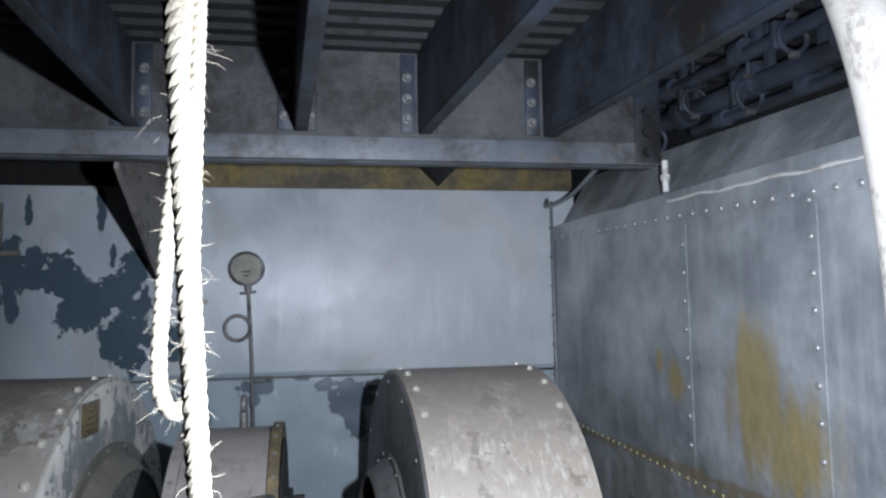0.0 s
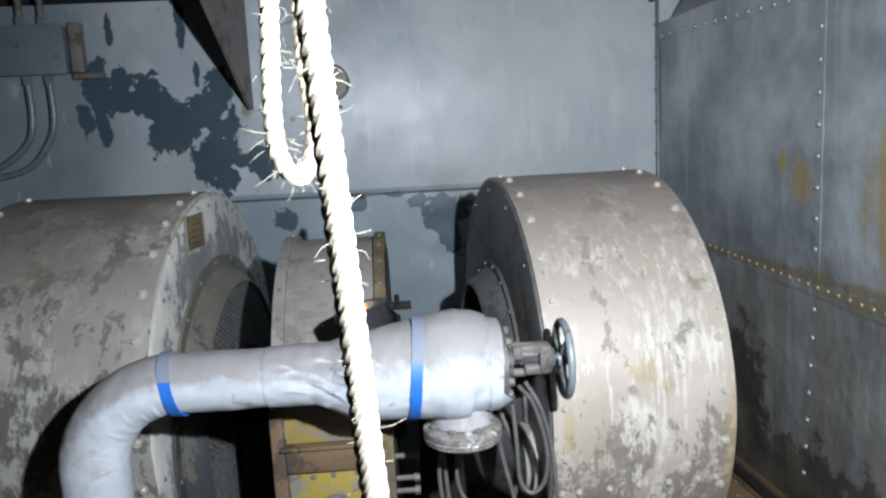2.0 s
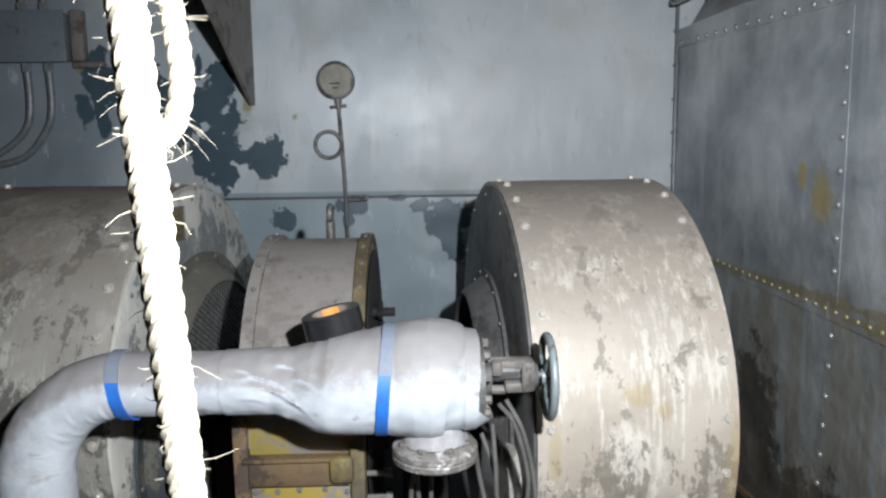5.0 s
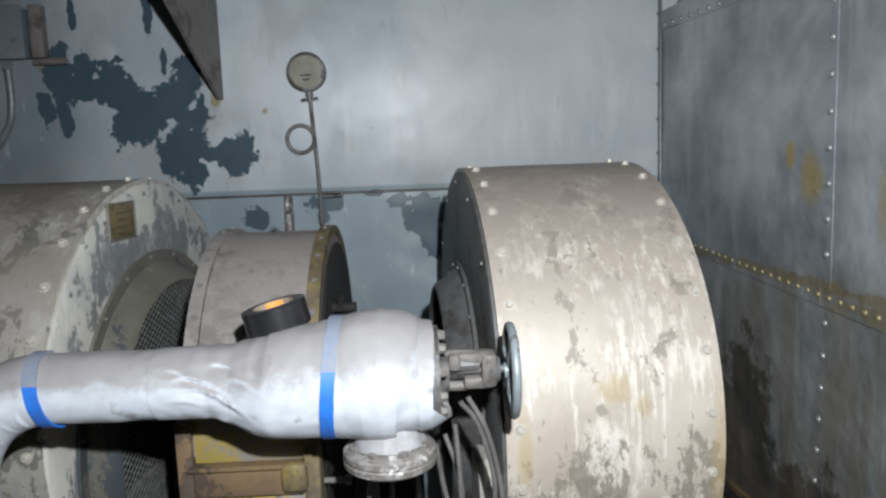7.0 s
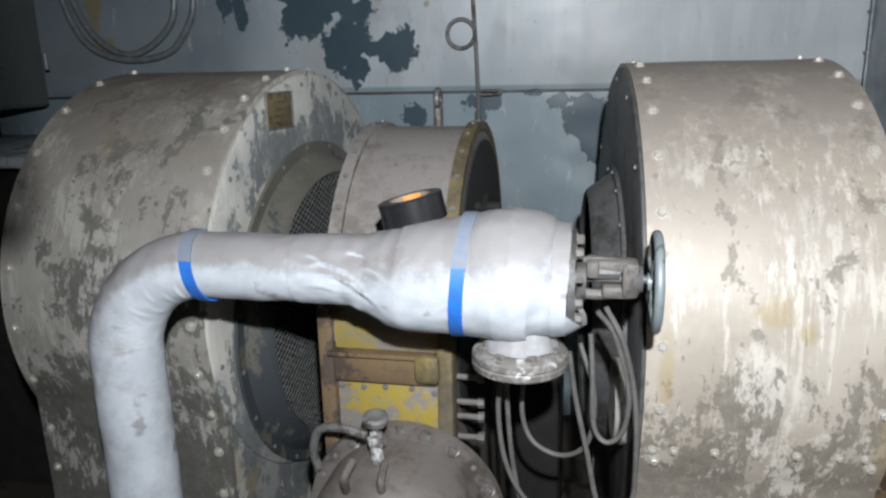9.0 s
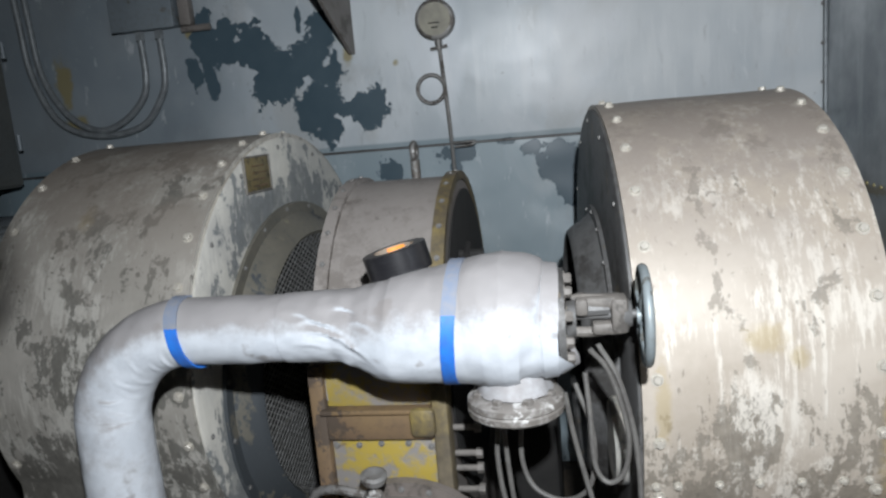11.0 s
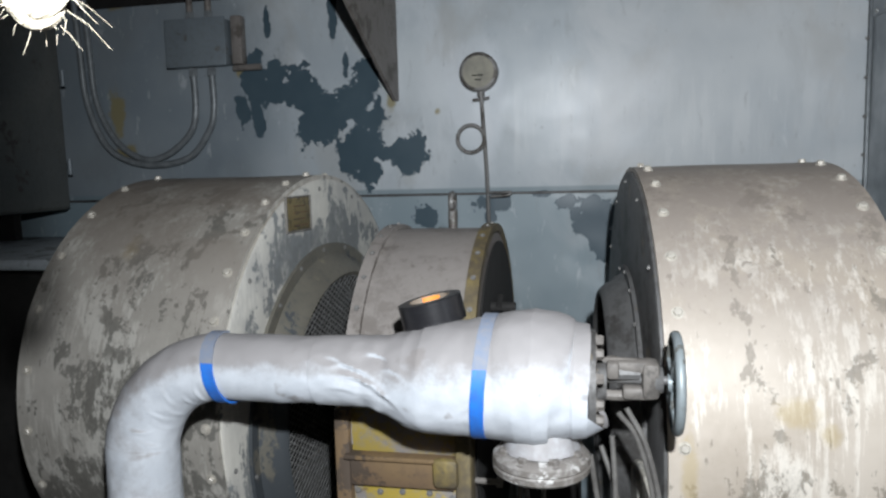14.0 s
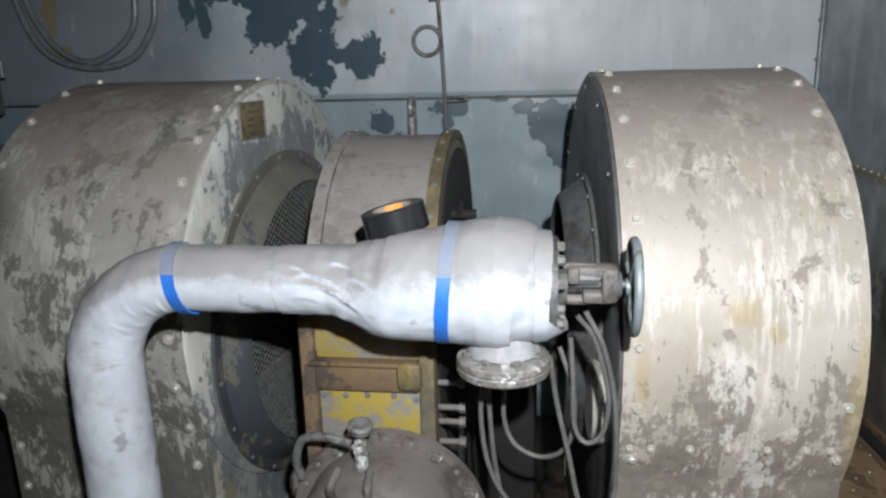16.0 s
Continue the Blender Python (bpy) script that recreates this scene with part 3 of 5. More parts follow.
bm = bmesh.new()
side_slab(bm, [(0, 0.0), (5.2, 0.0), (5.2, seam_z(5.2) - 0.03), (0, seam_z(0) - 0.03)], -0.0119, -0.006)
part("plate", bm, SIDE, wall_side, smooth=False)
for s0, s1 in ((0.0, 1.16), (1.165, 1.775), (1.78, 5.2)):
    bm = bmesh.new()
    side_slab(bm, [(s0, seam_z(s0) - 0.045), (s1, seam_z(s1) - 0.045), (s1, 1.75 - 0.03 * s1), (s0, 1.75 - 0.03 * s0)], -0.006, 0.0)
    part("plate", bm, SIDE, wall_side, smooth=False)
bm = bmesh.new()
side_slab(bm, [(0, 1.725), (5.2, 1.57), (5.2, 1.64), (1.2, 1.755), (0.6, 1.8), (0, 1.8)], 0.0001, 0.006)
part("plate", bm, SIDE, wall_side, smooth=False)
for s0 in (1.1625, 1.7775):
    bm = bmesh.new()
    side_slab(bm, [(s0 - 0.045, seam_z(s0) + 0.01), (s0 + 0.045, seam_z(s0) + 0.01), (s0 + 0.045, 1.71 - 0.03 * s0), (s0 - 0.045, 1.71 - 0.03 * s0)], 0.0001, 0.002)
    part("strap", bm, SIDE, wall_side, smooth=False)

# Beam across, girders along, and the ribbed deck above.
bm = bmesh.new()
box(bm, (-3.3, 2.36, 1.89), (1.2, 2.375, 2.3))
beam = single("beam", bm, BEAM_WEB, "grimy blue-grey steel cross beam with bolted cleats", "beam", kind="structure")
bm = bmesh.new()
box(bm, (-3.29, 2.335, 1.888), (1.19, 2.3595, 1.965), 0.004)
part("angle_bar", bm, BEAM, beam)
bm = bmesh.new()
box(bm, (-3.29, 2.3755, 1.888), (1.19, 2.44, 1.9), 0.003)
part("flange", bm, BEAM, beam)
GIRDERS = [(0.775, -0.1), (0.345, -0.075), (-0.055, -0.05), (-0.565, -0.01), (-1.05, 0.01), (-1.55, 0.02)]
for gx, skew in GIRDERS:
    for side in (-1, 1):
        bm = bmesh.new()
        x0 = gx + side * 0.012
        box(bm, (min(x0, x0 + side * 0.05), 2.352, 1.985), (max(x0, x0 + side * 0.05), 2.36, 2.25), 0.002)
        part("cleat", bm, GIRDER, beam)
        for z in (2.03, 2.1, 2.17):
            stud(NUT_ME, beam, (x0 + side * 0.028, 2.352, z), (0, -1, 0), "bolt")
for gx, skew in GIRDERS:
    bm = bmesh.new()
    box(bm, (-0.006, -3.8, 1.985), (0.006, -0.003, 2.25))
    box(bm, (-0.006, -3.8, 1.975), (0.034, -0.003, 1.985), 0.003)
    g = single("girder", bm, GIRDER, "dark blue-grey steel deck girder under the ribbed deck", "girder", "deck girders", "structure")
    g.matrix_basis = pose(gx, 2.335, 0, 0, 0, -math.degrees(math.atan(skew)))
bm = bmesh.new()
rows = []
y = -1.6
while y < 3.6:
    for dy, z in ((0, 2.25), (0.045, 2.25), (0.055, 2.29), (0.085, 2.29)):
        rows.append((bm.verts.new((-3.3, y + dy, z)), bm.verts.new((1.7, y + dy, z))))
    y += 0.095
for a, b in zip(rows, rows[1:]):
    bm.faces.new((a[0], a[1], b[1], b[0]))
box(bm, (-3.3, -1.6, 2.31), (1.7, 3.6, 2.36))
single("ceiling", bm, DECK, "ribbed steel deck plating, near black for the unlit overhead", "ceiling", kind="structure", smooth=False)


# ---- blowers ----
def drum_outline(radius, cz, foot, steps=72):
    """The casing's outline from the side: round, with a foot that runs straight down to the floor."""
    a0 = radians(-25)
    arc = [a0 + (math.pi - 2 * a0) * k / steps for k in range(steps + 1)]
    pts = [(-radius * math.cos(a), cz + radius * math.sin(a)) for a in arc]
    y = -pts[0][0] * 0.985
    return pts + [(y, foot), (-y, foot)]


def blower(label, at, turn, radius, cz, half, inlet, skin, face, lip_r, lip_out, seed, bolts, bell_paint, drop=0.0):
    """A drum-shaped fan casing on a foot: axis along x, its inlet on the side given by inlet (+1 or -1)."""
    b = thing("blower", label, "blower", at, turn, "pair of blowers")
    out = drum_outline(radius, cz, FOOT)
    cols = 9
    bm = bmesh.new()
    rings = []
    for j in range(cols + 1):
        x = -half + 2 * half * j / cols
        ring = []
        for y, z in out:
            k = 1 + 0.005 * noise.noise(Vector((x * 4, y * 3, z * 3 + seed))) * (1 if 0 < j < cols else 0.4)
            ring.append(bm.verts.new((x, y * k, cz + (z - cz) * k if z > FOOT + 0.01 else z)))
        rings.append(ring)
    n = len(out)
    for p, q in zip(rings, rings[1:]):
        for k in range(n):
            bm.faces.new((p[k], p[(k + 1) % n], q[(k + 1) % n], q[k]))
    for ring, d in ((rings[0], 1), (rings[-1], -1)):
        inner = [bm.verts.new((v.co.x, v.co.y * 0.965, cz + (v.co.z - cz) * 0.965)) for v in ring]
        for k in range(n):
            bm.faces.new((ring[k], ring[(k + 1) % n], inner[(k + 1) % n], inner[k]))
    part("shell", bm, skin, b, local=True)
    for side in (-1, 1):
        s = side * half
        bm = bmesh.new()
        hole = lip_r * 1.12 if side == inlet else 0.1
        turned(bm, [(-0.01 * side, radius - 0.012), (0.006 * side, radius - 0.012), (0.01 * side, radius - 0.02), (0.01 * side, hole), (-0.01 * side, hole)], (s, 0, cz), (1, 0, 0), 72, True)
        if side == inlet:
            for v in bm.verts:
                if math.hypot(v.co.y, v.co.z - cz) < hole + 0.001:
                    v.co.z -= drop
        part("side_plate", bm, face, b, local=True)
        bm = bmesh.new()
        low = [p for p in out if p[1] < cz - 0.12]
        fr = [bm.verts.new((s - side * 0.004, y * 0.97, z)) for y, z in low]
        bk = [bm.verts.new((s - side * 0.02, y * 0.97, z)) for y, z in low]
        m = len(low)
        bm.faces.new(fr), bm.faces.new(bk[::-1])
        for k in range(m):
            bm.faces.new((fr[k], bk[k], bk[(k + 1) % m], fr[(k + 1) % m]))
        bmesh.ops.triangulate(bm, faces=bm.faces)
        if side != inlet:
            part("foot_plate", bm, face, b, local=True, smooth=False)
        else:
            bm.free()
            bm = bmesh.new()
            dip = [radians(205 + 130 * j / 20) for j in range(21)]
            rim = [(-(radius - 0.035) * math.cos(a), cz + (radius - 0.035) * math.sin(a)) for a in dip]
            skirt = [(out[-2][0] * 0.98, cz - 0.25), (out[-2][0] * 0.98, FOOT), (out[-1][0] * 0.98, FOOT), (out[-1][0] * 0.98, cz - 0.25)]
            ring = skirt[::-1] + rim[::-1] if skirt[0][0] * rim[-1][0] > 0 else skirt + rim
            fr = [bm.verts.new((s - side * 0.004, y, z)) for y, z in ring]
            bk = [bm.verts.new((s - side * 0.02, y, z)) for y, z in ring]
            m = len(ring)
            bm.faces.new(fr), bm.faces.new(bk[::-1])
            for k in range(m):
                bm.faces.new((fr[k], bk[k], bk[(k + 1) % m], fr[(k + 1) % m]))
            bmesh.ops.triangulate(bm, faces=bm.faces)
            part("foot_plate", bm, face, b, local=True, smooth=False)
    # Inlet bell with its lip.
    s, iz = inlet * half, cz - drop
    bm = bmesh.new()
    prof = [(0.0, lip_r * 1.16), (0.2 * lip_out, lip_r * 1.14), (0.5 * lip_out, lip_r * 1.08), (0.85 * lip_out, lip_r * 1.03), (lip_out, lip_r), (lip_out + 0.004, lip_r - 0.008), (lip_out - 0.004, lip_r - 0.018), (0.5 * lip_out, lip_r - 0.026), (0.0, lip_r - 0.04)]
    turned(bm, [(inlet * h, r) for h, r in prof], (s, 0, iz), (1, 0, 0), 72, True)
    part("inlet_bell", bm, bell_paint, b, local=True)
    bm = bmesh.new()
    turned(bm, [(0, lip_r * 1.2), (0.01 * inlet, lip_r * 1.2), (0.01 * inlet, lip_r * 1.05), (0, lip_r * 1.05)], (s + 0.0105 * inlet, 0, iz), (1, 0, 0), 64, True)
    part("inlet_ring", bm, bell_paint, b, local=True)
    bm = bmesh.new()
    turned(bm, [(0, lip_r - 0.02), (0.01, lip_r - 0.02)], (s - 0.06 * inlet, 0, iz), (1, 0, 0), 48)
    turned(bm, [(0, 0.12), (0.09 * inlet, 0.09), (0.12 * inlet, 0.05)], (s - 0.05 * inlet, 0, iz), (1, 0, 0), 32)
    part("impeller", bm, DARK, b, "dark impeller inside the inlet", local=True)
    for k in range(20):
        a = 2 * math.pi * (k + 0.3) / 20
        stud(SMALL_BOLT_ME, b, (s + 0.0205 * inlet, lip_r * 1.17 * math.cos(a), iz + lip_r * 1.17 * math.sin(a)), (inlet, 0, 0))
    # Bolts round both edges of the shell and in the side plates.
    for side, (first, step) in zip((-1, 1), bolts):
        k = -2
        while first + step * k < 215:
            f = first + step * k
            k += 1
            if f < -24:
                continue
            v = (0, -math.cos(radians(f)), math.sin(radians(f)))
            stud(BOLT_ME, b, (side * (half - 0.03), radius * v[1], cz + radius * v[2]), v)
            if k % 2 == 0:
                stud(SMALL_BOLT_ME, b, (side * (half + 0.01), (radius - 0.04) * v[1], cz + (radius - 0.04) * v[2]), (side, 0, 0))
        for k in range(4):
            stud(BOLT_ME, b, (side * (half - 0.03), out[-1][0] * (1.014 - 0.005 * k), cz - 0.34 - 0.12 * k), (0, -1, 0))
    return b


right_blower = blower("large drum-shaped blower casing in scraped beige paint", (0.495, 2.45, 0), 4, 0.615, 0.585, 0.24, -1, DRUM, FACE_DARK, 0.33, 0.08, 3, ((7.0, 12.35), (7.5, 12.45)), FACE_DARK, 0.05)
# Bolted lap across the front of the shell, low down.
for x in (-0.217, -0.173, -0.092, -0.014, 0.067, 0.146, 0.194):
    a = radians(180 + 15)
    stud(LAP_BOLT_ME, right_blower, (x, 0.616 * math.cos(a), 0.585 + 0.616 * math.sin(a)), (0, math.cos(a), math.sin(a)))
bm = bmesh.new()
turned(bm, [(0, 0.1), (-0.02, 0.1), (-0.03, 0.088), (-0.03, 0.01)], (-0.251, -0.4, 0.44), (1, 0, 0), 36)
part("hand_hole_cover", bm, FACE, right_blower, "round grey cover plate", local=True)

left_blower = blower("large drum-shaped blower casing in flaking olive-grey paint", (-0.945, 2.52, 0), -5, 0.6, 0.6, 0.295, 1, DRUM_OLD, FACE, 0.41, 0.07, 7, ((12.3, 15.0), (1.8, 12.1)), BELL, 0.1)
bm = bmesh.new()
box(bm, (0.3055, -0.245, 1.05), (0.31, -0.11, 1.14), 0.002)
plate = part("name_plate", bm, BRASS, left_blower, "tarnished brass name plate", local=True)
bm = bmesh.new()
for y0, y1, z0, z1 in ((-0.25, -0.245, 1.045, 1.145), (-0.11, -0.105, 1.045, 1.145), (-0.245, -0.11, 1.14, 1.145), (-0.245, -0.11, 1.045, 1.05)):
    box(bm, (0.3055, y0, z0), (0.3125, y1, z1), 0.001)
part("rim", bm, RAIL, plate, "pale painted rim of the plate", local=True)
bm = bmesh.new()
for k in range(4):
    box(bm, (0.3105, -0.21, 1.06 + 0.018 * k), (0.3112, -0.13 - 0.012 * (k % 2), 1.065 + 0.018 * k))
part("lettering", bm, RUSTY, plate, "worn lettering as brown bars", local=True, smooth=False)
# Wire screen over the inlet.
bm = bmesh.new()
R = 0.394
for slope in (0.62, -0.62):
    for k in range(-46, 47):
        c0 = k * 0.0185
        pts = [(j * 0.004, c0 + slope * j * 0.004) for j in range(-99, 100) if (j * 0.004) ** 2 + (c0 + slope * j * 0.004) ** 2 < R * R]
        if len(pts) < 3:
            continue
        (y0, z0), (y1, z1) = pts[0], pts[-1]
        d = Vector((0, y1 - y0, z1 - z0)).normalized()
        w = Vector((0, -d.z, d.y)) * 0.0017
        x = 0.357 + 0.002 * slope
        f = [bm.verts.new(p) for p in (Vector((x, y0, 0.5 + z0)) - w, Vector((x, y0, 0.5 + z0)) + w, Vector((x, y1, 0.5 + z1)) + w, Vector((x, y1, 0.5 + z1)) - w)]
        g = [bm.verts.new(v.co + Vector((0.003, 0, 0))) for v in f]
        bm.faces.new(f), bm.faces.new(g[::-1])
        for i in range(4):
            bm.faces.new((f[i], g[i], g[(i + 1) % 4], f[(i + 1) % 4]))
tagged(part("screen", bm, WIRE, left_blower, "diamond wire screen over the inlet", local=True, smooth=False), kind="stuff")

# ---- turbine between them ----
turbine = thing("turbine", "brown steam turbine casing with chipped yellow front panels", "turbine", (-0.245, 2.3, 0))
CX0, CX1, CY, CZ, CR = -0.39, -0.1, 2.3, 0.62, 0.43
bm = bmesh.new()
outline = [(CY - CR * math.cos(a), CZ + CR * math.sin(a)) for a in (math.pi * k / 40 for k in range(41))] + [(CY + CR, FOOT), (CY - CR, FOOT)]
sides = [[bm.verts.new((x, y, z)) for y, z in outline] for x in (CX0, CX1)]
bm.faces.new(sides[0]), bm.faces.new(sides[1][::-1])
for k in range(len(outline)):
    n = (k + 1) % len(outline)
    bm.faces.new((sides[0][k], sides[0][n], sides[1][n], sides[1][k]))
bmesh.ops.bevel(bm, geom=[e for e in bm.edges if len({round(v.co.x, 3) for v in e.verts}) == 1], offset=0.012, segments=3, affect="EDGES")
part("casing", bm, CASING, turbine)
# Black disc added over the casing's right end to keep it in shade.
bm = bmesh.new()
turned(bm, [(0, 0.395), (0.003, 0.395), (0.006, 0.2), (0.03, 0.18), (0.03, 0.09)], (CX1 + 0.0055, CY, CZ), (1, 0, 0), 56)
part("end_plate", bm, DARK, turbine, "black disc over the casing end, for the shade there")
for x, mat in ((CX0 + 0.004, CASING), (CX1 - 0.026, OCHRE)):
    bm = bmesh.new()
    arc = [(CY - (CR + d) * math.cos(a), CZ + (CR + d) * math.sin(a)) for d, seq in ((0.012, range(41)), (-0.01, range(40, -1, -1))) for a in (math.pi * k / 40 for k in seq)]
    ends = [[bm.verts.new((xx, y, z)) for y, z in arc] for xx in (x, x + 0.03)]
    n = len(arc)
    for k in range(n):
        bm.faces.new((ends[0][k], ends[0][(k + 1) % n], ends[1][(k + 1) % n], ends[1][k]))
    for e in ends:
        for k in range(40):
            bm.faces.new((e[k], e[k + 1], e[n - 2 - k], e[n - 1 - k]))
    part("rim", bm, mat, turbine)
    for k in range(13):
        a = math.pi * (k + 0.5) / 16
        nn = Vector((0, -math.cos(a), math.sin(a)))
        p = Vector((x + 0.015, CY, CZ)) + nn * (CR + 0.012)
        o = stud(SMALL_BOLT_ME, turbine, p - Vector((-0.245, 2.3, 0)), nn)
YF = CY - CR
for z0, z1, mat, label, out in ((0.605, 0.7, YELLOW, "chipped yellow upper panel", 0.012), (0.29, 0.535, YELLOW, "chipped yellow lower panel", 0.01), (0.535, 0.6, RUSTY, "rusty brown cross plate", 0.03)):
    bm = bmesh.new()
    box(bm, (CX0 + 0.03, YF - out, z0), (CX1 - 0.03, YF + 0.02, z1), 0.003)
    part("panel", bm, mat, turbine, label)
for x0, x1, mat in ((CX0 - 0.004, CX0 + 0.029, RUSTY), (CX1 - 0.029, CX1 + 0.004, OCHRE)):
    bm = bmesh.new()
    box(bm, (x0, YF - 0.028, FOOT), (x1, YF + 0.03, 0.7), 0.004)
    part("corner_post", bm, mat, turbine, "rusty yellow corner angle")
bm = bmesh.new()
box(bm, (CX0 + 0.02, YF - 0.042, 0.596), (CX1 - 0.035, YF - 0.002, 0.606), 0.002)
part("lip", bm, RUSTY, turbine)
bm = bmesh.new()
box(bm, (CX1 - 0.075, YF - 0.05, 0.545), (CX1 - 0.02, YF - 0.0285, 0.61), 0.012)
part("lug", bm, OCHRE, turbine, "ochre lug")
for x, z in ((-0.35, 0.515), (-0.3, 0.515), (-0.25, 0.518), (-0.19, 0.518), (-0.14, 0.51), (-0.35, 0.38), (-0.14, 0.38)):
    stud(SMALL_BOLT_ME, turbine, (x + 0.245, YF - 0.011 - 2.3, z), (0, -1, 0))
for z in (0.39, 0.44, 0.475, 0.535):
    bm = bmesh.new()
    rod(bm, (CX1 + 0.001, YF + 0.03, z), (CX1 + 0.05, YF + 0.03, z), 0.007, 10)
    turned(bm, [(0, 0.012), (0.014, 0.012)], (CX1 + 0.05, YF + 0.03, z), (1, 0, 0), 6)
    part("stud", bm, YOKE, turbine)
bm = bmesh.new()
rod(bm, (-0.215, 2.33, 1.045), (-0.215, 2.33, 1.1), 0.013, 14)
hoop(bm, (-0.215, 2.33, 1.12), (1, 0, 0), 0.02, 0.009, 24)
part("lifting_eye", bm, IRON, turbine)
for y, z in ((2.15, 0.87), (2.2, 0.8)):
    bm = bmesh.new()
    rod(bm, (CX1, y, z), (CX1 + 0.07, y, z), 0.012, 10)
    rod(bm, (CX1 + 0.03, y - 0.02, z), (CX1 + 0.03, y + 0.03, z + 0.02), 0.008, 8)
    part("fitting", bm, DARK, turbine)
# Round governor housing at the foot of the front.
bm = bmesh.new()
turned(bm, [(0.0, 0.0), (0.012, 0.09), (0.04, 0.15), (0.085, 0.182), (0.14, 0.19), (0.27, 0.192)], (-0.205, 1.585, 0.225), (0, 1, 0), 56)
box(bm, (-0.3, 1.66, FOOT), (-0.11, 1.85, 0.12), 0.01)
gov = part("governor_housing", bm, HOUSING, turbine, "dusty brown rounded housing")
bm = bmesh.new()
turned(bm, [(0, 0.19), (0, 0.222), (0.02, 0.225), (0.028, 0.218), (0.028, 0.19)], (-0.205, 1.82, 0.225), (0, 1, 0), 56, True)
part("flange", bm, HOUSING, turbine)
for k in range(11):
    a = math.pi * (k + 0.5) / 11
    stud(SPLASHED_NUT_ME if k in (1, 3, 7) else SMALL_BOLT_ME, turbine, (-0.205 + 0.245 + 0.207 * math.cos(a), 1.82 - 2.3, 0.225 + 0.207 * math.sin(a)), (0, -1, 0))
bm = bmesh.new()
rod(bm, (-0.235, 1.73, 0.4), (-0.235, 1.73, 0.475), 0.014, 12)
turned(bm, [(0, 0.02), (0.012, 0.02)], (-0.235, 1.73, 0.452), (0, 0, 1), 6)
rod(bm, (-0.235, 1.73, 0.475), (-0.235, 1.73, 0.505), 0.007, 10)
part("valve_stem", bm, SPLASHED, turbine, "small valve stem with white splashes")
bm = bmesh.new()
turned(bm, [(0, 0.012), (0.002, 0.026), (0.014, 0.027), (0.018, 0.02), (0.014, 0.0)], (-0.235, 1.73, 0.5), (0.1, -0.2, 1), 20)
part("valve_knob", bm, IRON, turbine)
for dx in (-0.045, 0.03):
    bm = bmesh.new()
    tube(bm, smoothed([(-0.235 + dx, 1.66, 0.38), (-0.235 + dx, 1.65, 0.415), (-0.235 + dx * 0.9, 1.69, 0.43)], 6), 0.009, 10)
    part("lug", bm, HOUSING, turbine)
bm = bmesh.new()
tube(bm, smoothed([(-0.26, 1.74, 0.462), (-0.32, 1.75, 0.47), (-0.375, 1.77, 0.45), (-0.4, 1.79, 0.39), (-0.395, 1.8, 0.34)], 8), 0.0095, 10)
part("drain_pipe", bm, IRON, turbine)

# Bearings coloured near black so the gaps beside the turbine look unlit.
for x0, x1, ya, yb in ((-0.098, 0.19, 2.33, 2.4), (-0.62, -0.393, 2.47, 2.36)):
    bear = thing("shaft_bearing", "bearing block with the shaft between the casings, blackened for the unlit gap", "bearing", ((x0 + x1) / 2, 2.45, FOOT), group="shaft bearings")
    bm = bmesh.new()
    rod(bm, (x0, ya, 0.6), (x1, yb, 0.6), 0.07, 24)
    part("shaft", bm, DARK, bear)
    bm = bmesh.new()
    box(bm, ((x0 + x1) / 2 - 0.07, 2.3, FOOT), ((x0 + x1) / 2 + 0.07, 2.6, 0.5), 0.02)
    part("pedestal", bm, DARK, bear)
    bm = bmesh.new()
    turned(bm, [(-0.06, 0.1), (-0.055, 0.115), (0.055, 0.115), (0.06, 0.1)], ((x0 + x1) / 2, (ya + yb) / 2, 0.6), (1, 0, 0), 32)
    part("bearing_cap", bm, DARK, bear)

# ---- lagged steam pipe with its valve ----
PY, PZ = 1.685, 0.836
steam = thing("steam_pipe", "white canvas-lagged steam pipe with elbow and valve", "pipe", (-0.72, PY, 0))
line, rad = [], []
for z in (FOOT, -0.1, 0.1, 0.3, 0.45, 0.58, 0.66):
    line.append((-0.735, PY - 0.02, z)), rad.append(0.071)
for k in range(1, 13):
    a = math.pi / 2 * k / 12
    line.append((-0.56 - 0.175 * math.cos(a), PY - 0.02 + 0.02 * k / 12, 0.66 + 0.176 * math.sin(a))), rad.append(0.071 - 0.005 * k / 12)
for x, r, dz in ((-0.5, 0.065, 0), (-0.4, 0.064, 0), (-0.355, 0.064, 0), (-0.352, 0.066, 0), (-0.3, 0.066, 0), (-0.255, 0.067, 0), (-0.215, 0.075, -0.003), (-0.18, 0.089, -0.007), (-0.145, 0.1, -0.01),
                 (-0.1, 0.105, -0.008), (-0.06, 0.106, -0.005), (-0.035, 0.109, -0.003), (-0.01, 0.112, -0.002), (0.02, 0.119, 0), (0.055, 0.122, 0), (0.085, 0.116, 0), (0.108, 0.104, -0.004), (0.118, 0.1, -0.005), (0.122, 0.103, -0.005), (0.148, 0.1, -0.006)):
    line.append((x, PY, PZ + dz)), rad.append(r)
fine_line, fine_rad = smoothed(line, 10), []
for r0, r1 in zip(rad, rad[1:]):
    fine_rad += [r0 + (r1 - r0) * k / 10 for k in range(10)]
fine_rad.append(rad[-1])
bm = bmesh.new()
tube(bm, fine_line, fine_rad, 112)
